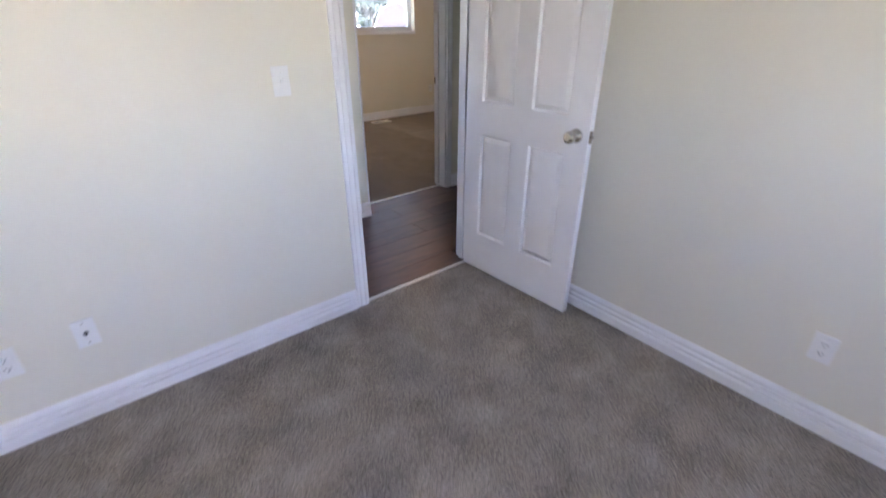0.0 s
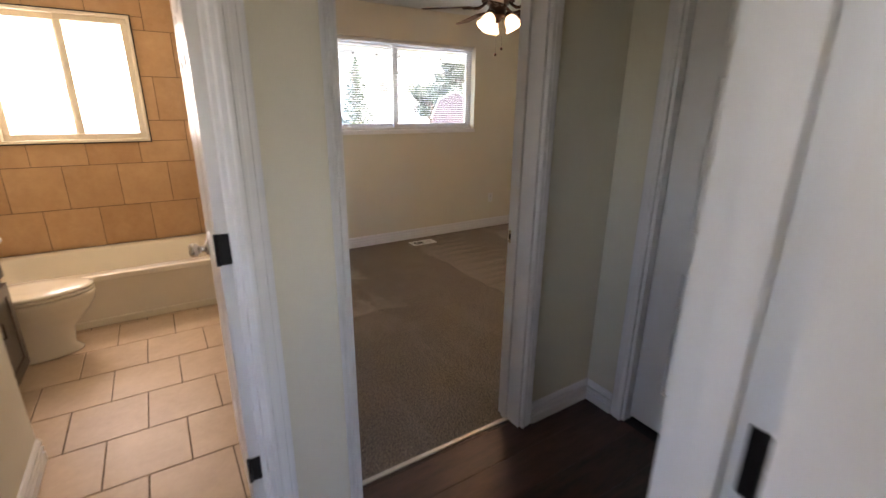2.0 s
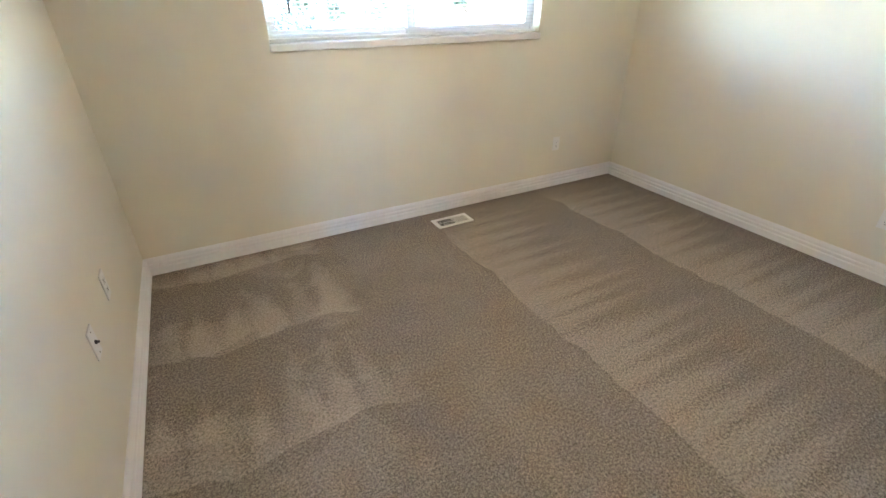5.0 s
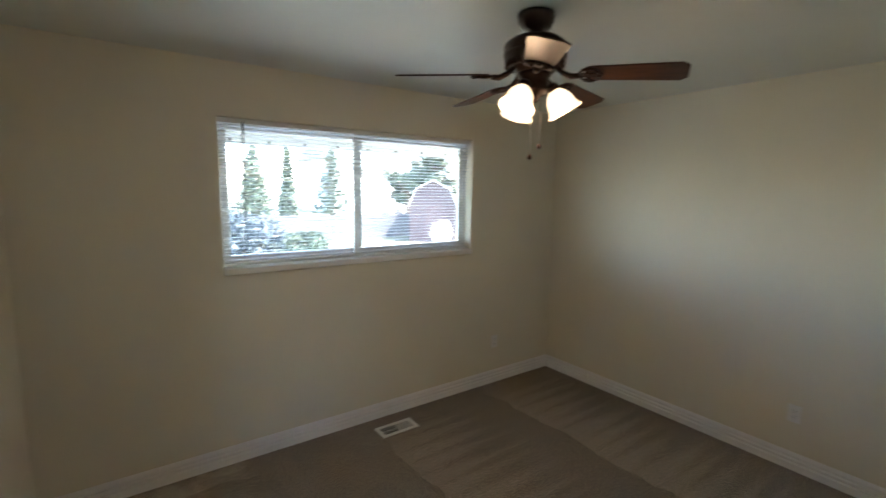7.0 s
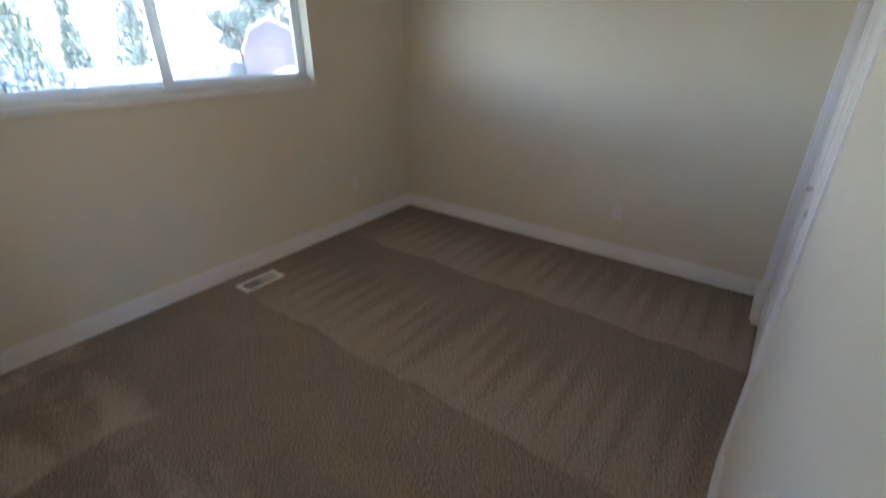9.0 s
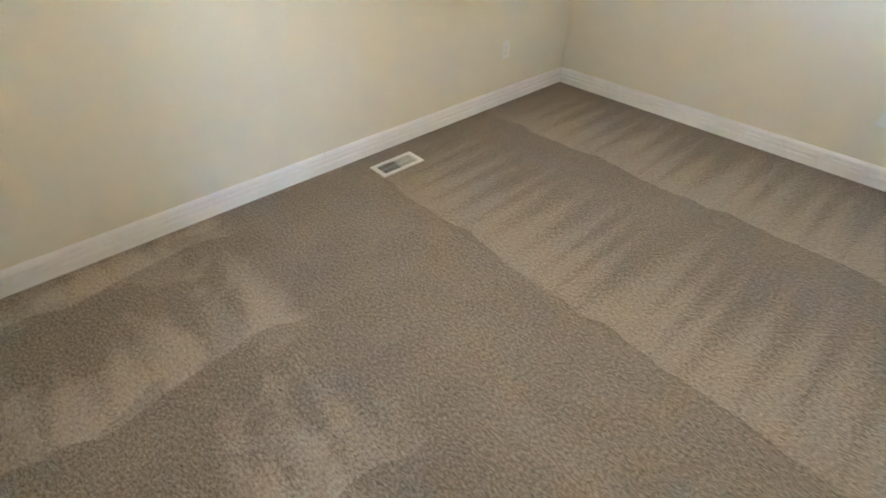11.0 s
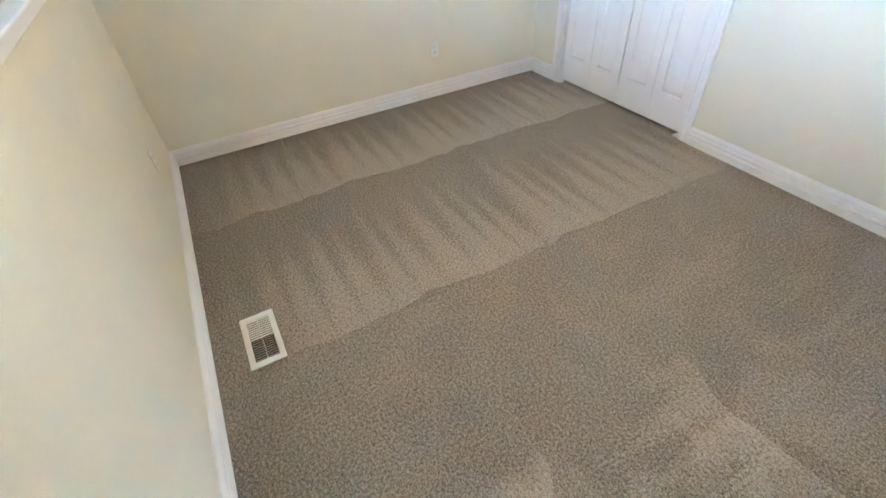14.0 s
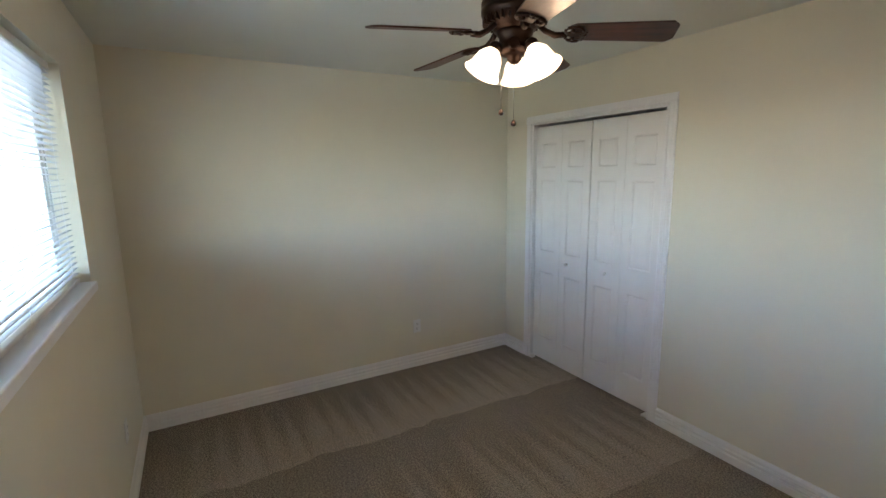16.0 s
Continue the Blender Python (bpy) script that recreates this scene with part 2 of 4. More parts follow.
CARPET_A = carpet_material("taupe_carpet", (0.085, 0.074, 0.061), (0.60, 0.52, 0.43), False)
CARPET_B = carpet_material("vacuumed_taupe_carpet", (0.085, 0.074, 0.061), (0.60, 0.52, 0.43), True)
VINYL_PLANK = wood_material("dark_plank", (0.012, 0.0065, 0.0055), (0.115, 0.050, 0.036), (1.1, 7.0, 7.0), 0.34)
BLADE_WOOD = wood_material("walnut_blade", (0.022, 0.009, 0.005), (0.115, 0.044, 0.022), (2.0, 16.0, 16.0), 0.45, 0.0)
ESPRESSO = wood_material("espresso_cabinet", (0.012, 0.008, 0.006), (0.045, 0.026, 0.018), (12.0, 12.0, 2.0), 0.3, 0.2)
FLOOR_TILE = tile_material("beige_floor_tile", (0.49, 0.345, 0.22), (0.66, 0.50, 0.34), 0.4)
WALL_TILE = tile_material("tan_wall_tile", (0.42, 0.235, 0.105), (0.58, 0.365, 0.19), 0.32)
GROUT = plain("brown_grout", (0.13, 0.085, 0.05), 0.9, bump_strength=0.2)
BONE = plain("bone_porcelain", (0.80, 0.72, 0.57), 0.16, vary=0.02, bump_strength=0.01, coat=0.4)
MARBLE = plain("cultured_marble", (0.70, 0.60, 0.52), 0.2, vary=0.12, scale=9.0, bump_strength=0.01, coat=0.3)
GLASS = glass_material("window_glass")
FROST = glass_material("obscure_glass", 0.35, True)
SLAT = slat_material("blind_vinyl", (0.56, 0.57, 0.57), 0.05)
COVER = slat_material("translucent_cover", (0.40, 0.385, 0.30), 0.04)
SHADE = shade_material()
METAL_STRIP = plain("pale_metal_strip", (0.72, 0.70, 0.66), 0.35, 0.6)
CONCRETE = plain("patio_concrete", (0.46, 0.45, 0.43), 0.9, vary=0.2)
GRASS = plain("dry_lawn", (0.15, 0.14, 0.08), 0.95, vary=0.35, scale=1.5, bump_scale=60, bump_strength=0.6)
SIDING = plain("white_siding", (0.62, 0.62, 0.60), 0.6)
ROOF = plain("grey_roof_shingle", (0.20, 0.19, 0.18), 0.9, vary=0.3)
BARN = plain("red_brown_shed_boards", (0.085, 0.058, 0.055), 0.75, vary=0.15)
FENCE_WOOD = plain("weathered_fence_wood", (0.085, 0.085, 0.09), 0.85, vary=0.25, scale=3)
BARK = plain("tree_bark", (0.11, 0.08, 0.06), 0.95, vary=0.3)
LEAF = plain("green_leaf", (0.055, 0.075, 0.045), 0.6, vary=0.3, scale=2.0)
BLUE_LEAF = plain("blue_green_leaf", (0.045, 0.062, 0.070), 0.5, vary=0.3, scale=2.0)
FLOWER = plain("white_blossom", (0.75, 0.74, 0.68), 0.7)
CAR_PAINT = plain("silver_car_paint", (0.6, 0.61, 0.63), 0.25, 0.3, coat=0.5)
DARK_GLASS = plain("dark_car_glass", (0.02, 0.022, 0.025), 0.1)
RUBBER = plain("black_rubber", (0.02, 0.02, 0.02), 0.8)


# ---------------------------------------------------------------- building helpers
def box(bm, x0, x1, y0, y1, z0, z1):
    vs = [bm.verts.new((x, y, z)) for z in (z0, z1) for y in (y0, y1) for x in (x0, x1)]
    for f in ((0, 2, 3, 1), (4, 5, 7, 6), (0, 1, 5, 4), (2, 6, 7, 3), (0, 4, 6, 2), (1, 3, 7, 5)):
        bm.faces.new([vs[i] for i in f])
    return vs


def soft_box(bm, x0, x1, y0, y1, z0, z1, r=0.003, segments=2):
    """A box with rounded edges."""
    b = bmesh.new()
    box(b, x0, x1, y0, y1, z0, z1)
    bmesh.ops.bevel(b, geom=b.edges[:], offset=r, segments=segments, affect="EDGES", profile=0.5)
    merge(bm, b)


def merge(bm, other, m=None):
    if m is not None:
        other.transform(m)
    tmp = bpy.data.meshes.new("tmp")
    other.to_mesh(tmp)
    bm.from_mesh(tmp)
    other.free()
    bpy.data.meshes.remove(tmp)


def lathe(bm, profile, m=None, steps=32, smooth=True, wave=None):
    """Turn a profile of (radius, height) round z. wave: count and depth of a scalloped rim at the profile's end."""
    rings = []
    last = len(profile) - 1
    for k, (r, z) in enumerate(profile):
        ring = []
        for i in range(steps):
            a = 2 * math.pi * i / steps
            rr, zz = max(r, 0.0004), z
            if wave:
                zz += wave[1] * math.cos(wave[0] * a) * (k / last) ** 4
            v = Vector((rr * math.cos(a), rr * math.sin(a), zz))
            ring.append(bm.verts.new(m @ v if m is not None else v))
        rings.append(ring)
    for a, b in zip(rings, rings[1:]):
        for i in range(steps):
            j = (i + 1) % steps
            bm.faces.new((a[i], a[j], b[j], b[i])).smooth = smooth


def tube(bm, points, radius, steps=8):
    """A round bar along a line of points."""
    rings = []
    pts = [Vector(p) for p in points]
    for i, p in enumerate(pts):
        d = (pts[min(i + 1, len(pts) - 1)] - pts[max(i - 1, 0)]).normalized()
        side = d.orthogonal().normalized()
        up = d.cross(side)
        rr = radius[i] if isinstance(radius, (list, tuple)) else radius
        rings.append([bm.verts.new(p + rr * (math.cos(2 * math.pi * k / steps) * side + math.sin(2 * math.pi * k / steps) * up)) for k in range(steps)])
    for a, b in zip(rings, rings[1:]):
        for k in range(steps):
            bm.faces.new((a[k], a[(k + 1) % steps], b[(k + 1) % steps], b[k])).smooth = True
    bm.faces.new(rings[0])
    bm.faces.new(rings[-1])


def extrude_profile(bm, profile, start, end, out, up):
    """Sweep a closed profile of (out, up) lengths along a straight line."""
    start, end, out, up = Vector(start), Vector(end), Vector(out), Vector(up)
    a = [bm.verts.new(start + out * u + up * v) for u, v in profile]
    b = [bm.verts.new(end + out * u + up * v) for u, v in profile]
    n = len(profile)
    for i in range(n):
        bm.faces.new((a[i], a[(i + 1) % n], b[(i + 1) % n], b[i]))
    bm.faces.new(a)
    bm.faces.new(b)


def mesh_of(name, bm, mat):
    bmesh.ops.recalc_face_normals(bm, faces=bm.faces[:])
    me = bpy.data.meshes.new(name)
    bm.to_mesh(me)
    bm.free()
    me.materials.append(mat)
    return me


def part(name, bm, mat, parent, label=""):
    ob = new(name, mesh_of(name, bm, mat))
    ob.parent = parent
    return tagged(ob, label)


def single(name, bm, mat, label, category, kind="", group=""):
    return tagged(new(name, mesh_of(name, bm, mat)), label, category, group, kind)


def thing(name, m, label, category, kind="", group=""):
    ob = new(name)
    ob.empty_display_size = 0.1
    ob.matrix_world = m
    return tagged(ob, label, category, group, kind)


# ---------------------------------------------------------------- plan
CEILING = 2.44
R2_W, R2_E, R2_S, R2_N = -3.802, 0.012, -2.982, 0.012      # bedroom with the fan
HALL_N, HALL_S, HALL_E = -3.130, -4.215, -2.482
CHUNK_Y, CHUNK_X = -3.265, -3.862                          # wall end beside the bathroom door
R1_N, R1_E, R1_W, R1_S = -4.340, -3.632, -7.2, -7.6        # first bedroom
BATH_W, BATH_E, BATH_S = -5.44, -3.905, -3.130
EAST, NORTH = 0.14, 0.17
D1 = (-4.520, -3.745)
D2 = (-3.782, -2.952)
DB = (-4.815, -4.094)
CL = (-1.585, -0.335)
HC = (-4.150, -3.358)
HEAD, CL_HEAD = 2.045, 2.075
WIN = (-2.872, -0.985, 1.235, 2.130)
BWIN = (-5.175, -4.258, 1.195, 2.115)
R1WIN = (-5.65, -4.75, 1.1, 2.05)


def wall_x(name, y0, y1, x0, x1, openings, label, mat=PAINT):
    """A wall that runs along x, with openings (x0, x1, z0, z1)."""
    bm = bmesh.new()
    x = x0
    for a, b, lo, hi in sorted(openings):
        box(bm, x, a, y0, y1, -0.1, CEILING)
        if lo > 0:
            box(bm, a, b, y0, y1, -0.1, lo)
        box(bm, a, b, y0, y1, hi, CEILING)
        x = b
    box(bm, x, x1, y0, y1, -0.1, CEILING)
    return single(name, bm, mat, label, "wall", "structure")


def wall_y(name, x0, x1, y0, y1, openings, label, mat=PAINT):
    bm = bmesh.new()
    y = y0
    for a, b, lo, hi in sorted(openings):
        box(bm, x0, x1, y, a, -0.1, CEILING)
        if lo > 0:
            box(bm, x0, x1, a, b, -0.1, lo)
        box(bm, x0, x1, a, b, hi, CEILING)
        y = b
    box(bm, x0, x1, y, y1, -0.1, CEILING)
    return single(name, bm, mat, label, "wall", "structure")


CREAM = "cream painted wall with fine orange-peel texture"
wall_north = wall_x("wall_north", R2_N, NORTH, BATH_W, EAST, [WIN, BWIN], CREAM + " and window openings")
wall_y("wall_east", R2_E, EAST, -3.85, R2_N, [], CREAM)
wall_x("wall_bedroom_hall", HALL_N, R2_S, BATH_E, R2_E, [(*D2, 0, HEAD), (*CL, 0, CL_HEAD)], CREAM + " between bedroom, closet and hall")
wall_y("wall_bath_bedroom", BATH_E, R2_W, R2_S, R2_N, [], CREAM + " between bathroom and bedroom")
wall_x("wall_bath_hall", CHUNK_Y, BATH_S, -6.2, CHUNK_X, [(*DB, 0, HEAD)], CREAM + " between bathroom and hall")
wall_y("wall_bath_side", -4.99, -4.872, BATH_S, -2.2, [], CREAM + " beside the vanity")
wall_y("wall_bath_west", BATH_W - 0.12, BATH_W, BATH_S, NORTH, [], CREAM)
wall_x("wall_hall_bedroom", R1_N, HALL_S, R1_W, -1.75, [(*D1, 0, HEAD)], CREAM + " between hall and first bedroom")
wall_y("wall_hall_east", HALL_E, -2.37, HALL_S, HALL_N, [(*HC, 0, CL_HEAD)], CREAM + " with the hall closet opening")
# Opening added out of view so that daylight reaches the hall.
wall_y("wall_hall_west", -6.32, -6.2, HALL_S, CHUNK_Y, [(-3.92, -3.55, 1.33, 1.98)], CREAM + " with an unseen opening placed for daylight")
wall_y("wall_room_one_east", R1_E, R1_E + 0.12, R1_S, R1_N, [], CREAM)
wall_y("wall_room_one_west", R1_W - 0.12, R1_W, R1_S - 0.15, HALL_S, [], CREAM)
wall_x("wall_room_one_south", R1_S - 0.15, R1_S, R1_W, R1_E + 0.12, [R1WIN], CREAM + " with an unseen opening placed for daylight")
wall_x("wall_closet_back", -3.85, -3.75, -1.75, EAST, [], CREAM)
wall_y("wall_closet_side", -1.87, -1.75, HALL_S, HALL_N, [], CREAM)

bm = bmesh.new()
box(bm, R1_W - 0.12, EAST, R1_S - 0.15, NORTH, CEILING, CEILING + 0.12)
single("ceiling", bm, CEIL, "flat white painted ceiling", "ceiling", "structure")

# floors
bm = bmesh.new()
box(bm, R1_W, R1_E, R1_S, R1_N + 0.0, -0.03, 0.0)
box(bm, D1[0], D1[1], R1_N, -4.322, -0.03, 0.0)
single("floor_carpet_1", bm, CARPET_A, "taupe cut-pile carpet with scuffed footmarks", "carpet", "structure")
bm = bmesh.new()
box(bm, R2_W, R2_E, R2_S, R2_N, -0.03, 0.0)
box(bm, D2[0], D2[1], -3.048, R2_S, -0.03, 0.0)
box(bm, CL[0], CL[1], HALL_N, R2_S, -0.03, 0.0)
box(bm, -1.75, R2_E, -3.75, HALL_N, -0.03, 0.0)
single("floor_carpet_2", bm, CARPET_B, "taupe cut-pile carpet with vacuum cleaner tracks", "carpet", "structure")
bm = bmesh.new()
box(bm, R1_W, EAST, R1_S, NORTH, -0.12, -0.031)
single("floor_slab", bm, GROUT, "concrete floor slab", "floor", "structure")


# ---------------------------------------------------------------- trim
BASE_PROFILE = [(0, 0), (0.018, 0), (0.018, 0.042), (0.014, 0.045), (0.004, 0.046), (0.004, 0.054), (0.017, 0.058), (0.017, 0.070), (0.014, 0.073), (0.004, 0.074), (0.004, 0.082), (0.016, 0.086), (0.016, 0.100), (0.011, 0.107), (0.007, 0.113), (0, 0.113)]
CASING_PROFILE = [(0, 0), (0.016, 0), (0.018, 0.004), (0.018, 0.012), (0.013, 0.016), (0.013, 0.024), (0.015, 0.027), (0.015, 0.040), (0.011, 0.043), (0.011, 0.051), (0.009, 0.060), (0, 0.062)]
CASING_W = 0.062


def baseboard(start, end, out):
    bm = bmesh.new()
    extrude_profile(bm, BASE_PROFILE, start, end, out, (0, 0, 1))
    return single("baseboard", bm, TRIM, "white grooved wooden baseboard along the wall", "baseboard", "structure")


def casing(axis, plane, out, lo, hi, head, legs=(True, True)):
    """White moulded casing round an opening in a wall plane. axis 'x' or 'y' runs along the wall."""
    def P(u, z):
        return (u, plane, z) if axis == "x" else (plane, u, z)
    o = (0, out, 0) if axis == "x" else (out, 0, 0)
    U = Vector((1, 0, 0)) if axis == "x" else Vector((0, 1, 0))
    top = thing("door_casing", Matrix.Translation(P((lo + hi) / 2, 0)), "white moulded wooden door casing", "door casing", "structure")
    inv = Matrix.Translation(P((lo + hi) / 2, 0)).inverted()
    for use, u, side in ((legs[0], lo, -1), (legs[1], hi, 1)):
        if use:
            bm = bmesh.new()
            extrude_profile(bm, CASING_PROFILE, P(u, 0), P(u, head), o, U * side)
            bm.transform(inv)
            part("casing_leg", bm, TRIM, top)
    bm = bmesh.new()
    extrude_profile(bm, CASING_PROFILE, P(lo - CASING_W, head), P(hi + CASING_W, head), o, (0, 0, 1))
    bm.transform(inv)
    part("casing_head", bm, TRIM, top)
    return top


def jamb(axis, p0, p1, lo, hi, head, stop_at=None):
    """Lining boards of a doorway, 18 mm thick, with a stop."""
    def B(bm, u0, u1, z0, z1, q0=p0, q1=p1):
        if axis == "x":
            box(bm, u0, u1, q0, q1, z0, z1)
        else:
            box(bm, q0, q1, u0, u1, z0, z1)
    bm = bmesh.new()
    B(bm, lo, lo + 0.014, 0, head)
    B(bm, hi - 0.014, hi, 0, head)
    B(bm, lo + 0.014, hi - 0.014, head - 0.014, head)
    if stop_at:
        s0, s1 = stop_at
        B(bm, lo + 0.014, lo + 0.026, 0, head - 0.014, s0, s1)
        B(bm, hi - 0.026, hi - 0.014, 0, head - 0.014, s0, s1)
        B(bm, lo + 0.026, hi - 0.026, head - 0.026, head - 0.014, s0, s1)
    return single("door_jamb", bm, TRIM, "white painted door jamb with stop", "door jamb", "structure")


# bedroom with the fan
baseboard((R2_W, R2_N, 0), (R2_E, R2_N, 0), (0, -1, 0))
baseboard((R2_E, R2_S, 0), (R2_E, R2_N - 0.014, 0), (-1, 0, 0))
baseboard((R2_W, R2_S, 0), (R2_W, R2_N - 0.014, 0), (1, 0, 0))
baseboard((D2[1] + CASING_W, R2_S, 0), (CL[0] - CASING_W, R2_S, 0), (0, 1, 0))
baseboard((CL[1] + CASING_W, R2_S, 0), (R2_E - 0.014, R2_S, 0), (0, 1, 0))
# hall
baseboard((D2[1] + CASING_W, HALL_N, 0), (HALL_E, HALL_N, 0), (0, -1, 0))
baseboard((HALL_E, HC[1] + CASING_W, 0), (HALL_E, HALL_N - 0.014, 0), (-1, 0, 0))
baseboard((DB[1] + CASING_W, CHUNK_Y, 0), (CHUNK_X + 0.012, CHUNK_Y, 0), (0, -1, 0))
baseboard((-6.2, CHUNK_Y, 0), (DB[0] - CASING_W, CHUNK_Y, 0), (0, -1, 0))
baseboard((D1[1] + CASING_W, HALL_S, 0), (HALL_E, HALL_S, 0), (0, 1, 0))
baseboard((-6.2, HALL_S, 0), (D1[0] - CASING_W, HALL_S, 0), (0, 1, 0))
# first bedroom
baseboard((R1_W, R1_N, 0), (D1[0] - CASING_W, R1_N, 0), (0, -1, 0))
baseboard((D1[1] + CASING_W, R1_N, 0), (R1_E, R1_N, 0), (0, -1, 0))
baseboard((R1_E, R1_S, 0), (R1_E, R1_N - 0.014, 0), (-1, 0, 0))
# bathroom
baseboard((-4.872, BATH_S, 0), (-4.872, -2.2, 0), (1, 0, 0))
baseboard((BATH_E, BATH_S, 0), (BATH_E, -0.82, 0), (-1, 0, 0))

jamb("x", HALL_N, R2_S, *D2, HEAD, (-3.05, -3.015))
casing("x", HALL_N, -1, *D2, HEAD)
casing("x", R2_S, 1, *D2, HEAD, (False, True))
for x0, x1, y0, y1 in ((CHUNK_X + 0.0005, CHUNK_X + 0.006, CHUNK_Y + 0.002, HALL_N), (CHUNK_X + 0.0065, D2[0] - CASING_W - 0.0005, HALL_N - 0.016, HALL_N - 0.0005)):
    bm = bmesh.new()
    box(bm, x0, x1, y0, y1, 0.0, HEAD)
    single("trim", bm, TRIM, "white painted filler board beside the door casing", "trim", "structure")
jamb("x", R1_N, HALL_S, *D1, HEAD, (-4.285, -4.25))
casing("x", R1_N, -1, *D1, HEAD)
casing("x", HALL_S, 1, *D1, HEAD)
jamb("x", CHUNK_Y, BATH_S, *DB, HEAD, (-3.215, -3.18))
casing("x", CHUNK_Y, -1, *DB, HEAD)
jamb("x", HALL_N, R2_S, *CL, CL_HEAD)
casing("x", R2_S, 1, *CL, CL_HEAD)
jamb("y", HALL_E, -2.37, *HC, CL_HEAD)
casing("y", HALL_E, -1, *HC, CL_HEAD)

for y0, y1, x0, x1 in ((-3.062, -3.040, D2[0] + 0.014, D2[1] - 0.014), (-4.336, -4.314, D1[0] + 0.014, D1[1] - 0.014)):
    bm = bmesh.new()
    soft_box(bm, x0, x1, y0, y1, 0.0, 0.006, 0.0025)
    single("threshold_strip", bm, METAL_STRIP, "narrow pale metal carpet edging strip in the doorway", "threshold", "structure")


# ---------------------------------------------------------------- doors
def panel_slab(bm, w, h, th, wells):
    """A moulded door leaf: x 0..w, y -th/2..th/2, z 0..h, with sunk wells (x0, x1, z0, z1) on both faces."""
    xs = sorted({0, w, *[v for q in wells for v in q[:2]]})
    zs = sorted({0, h, *[v for q in wells for v in q[2:]]})
    for side in (-1, 1):
        y = side * th / 2
        for xa, xb in zip(xs, xs[1:]):
            for za, zb in zip(zs, zs[1:]):
                if any(q[0] <= xa and xb <= q[1] and q[2] <= za and zb <= q[3] for q in wells):
                    continue
                bm.faces.new([bm.verts.new(v) for v in ((xa, y, za), (xb, y, za), (xb, y, zb), (xa, y, zb))])
        for xa, xb, za, zb in wells:
            rings = []
            sunk = 0.013 if th > 0.032 else 0.0075
            for inset, depth in ((0, 0), (0.002, 0.0008), (0.009, sunk), (0.0145, sunk)):
                yy = y - side * depth
                rings.append([bm.verts.new(v) for v in ((xa + inset, yy, za + inset), (xb - inset, yy, za + inset), (xb - inset, yy, zb - inset), (xa + inset, yy, zb - inset))])
            for p, q in zip(rings, rings[1:]):
                for i in range(4):
                    bm.faces.new((p[i], p[(i + 1) % 4], q[(i + 1) % 4], q[i]))
            bm.faces.new(rings[-1])
    for a, b in (((0, 0), (0, h)), ((w, 0), (w, h))):
        bm.faces.new([bm.verts.new(v) for v in ((a[0], -th / 2, 0), (a[0], th / 2, 0), (a[0], th / 2, h), (a[0], -th / 2, h))])
    for z in (0, h):
        bm.faces.new([bm.verts.new(v) for v in ((0, -th / 2, z), (w, -th / 2, z), (w, th / 2, z), (0, th / 2, z))])
    bmesh.ops.remove_doubles(bm, verts=bm.verts[:], dist=0.0003)


def raised_field(w, h, th):
    """The raised middle of a door panel, seen on both faces of the leaf."""
    bm = bmesh.new()
    sunk = 0.013 if th > 0.032 else 0.0075
    for side in (-1, 1):
        rings = []
        for inset, depth in ((0.0148, sunk), (0.018, sunk - 0.003), (0.034, 0.0030), (0.037, 0.0022)):
            y = side * (th / 2 - depth)
            rings.append([bm.verts.new(v) for v in ((inset, y, inset), (w - inset, y, inset), (w - inset, y, h - inset), (inset, y, h - inset))])
        for p, q in zip(rings, rings[1:]):
            for i in range(4):
                bm.faces.new((p[i], p[(i + 1) % 4], q[(i + 1) % 4], q[i]))
        bm.faces.new(rings[-1])
    return bm


def door_knob(parent, x, z, th, mat=NICKEL):
    """Round knob with rose on both faces."""
    for side in (-1, 1):
        bm = bmesh.new()
        m = Matrix.Translation((x, side * th / 2, z)) @ Matrix.Rotation(radians(-90 * side), 4, "X")
        lathe(bm, [(0, 0.0), (0.032, 0.0), (0.032, 0.004), (0.028, 0.009), (0.014, 0.013), (0.012, 0.030), (0.016, 0.036), (0.025, 0.042), (0.0285, 0.052), (0.0275, 0.062), (0.021, 0.070), (0.010, 0.0725), (0.0, 0.0725)], m)
        part("door_knob", bm, mat, parent, "round satin nickel door knob")


def hinge_leaf(parent, m):
    """Rounded hinge leaf, its knuckle at one side. Local: x 0..0.032 wide, z up 0.09, 2 mm thick along y."""
    bm = bmesh.new()
    soft_box(bm, 0.0, 0.032, -0.0015, 0.0015, -0.045, 0.045, 0.0012, 1)
    lathe(bm, [(0, -0.046), (0.006, -0.046), (0.006, 0.046), (0, 0.046)], Matrix.Translation((-0.003, 0, 0)), 10)
    bm.transform(m)
    part("hinge", bm, BLACK, parent, "black metal hinge leaf")


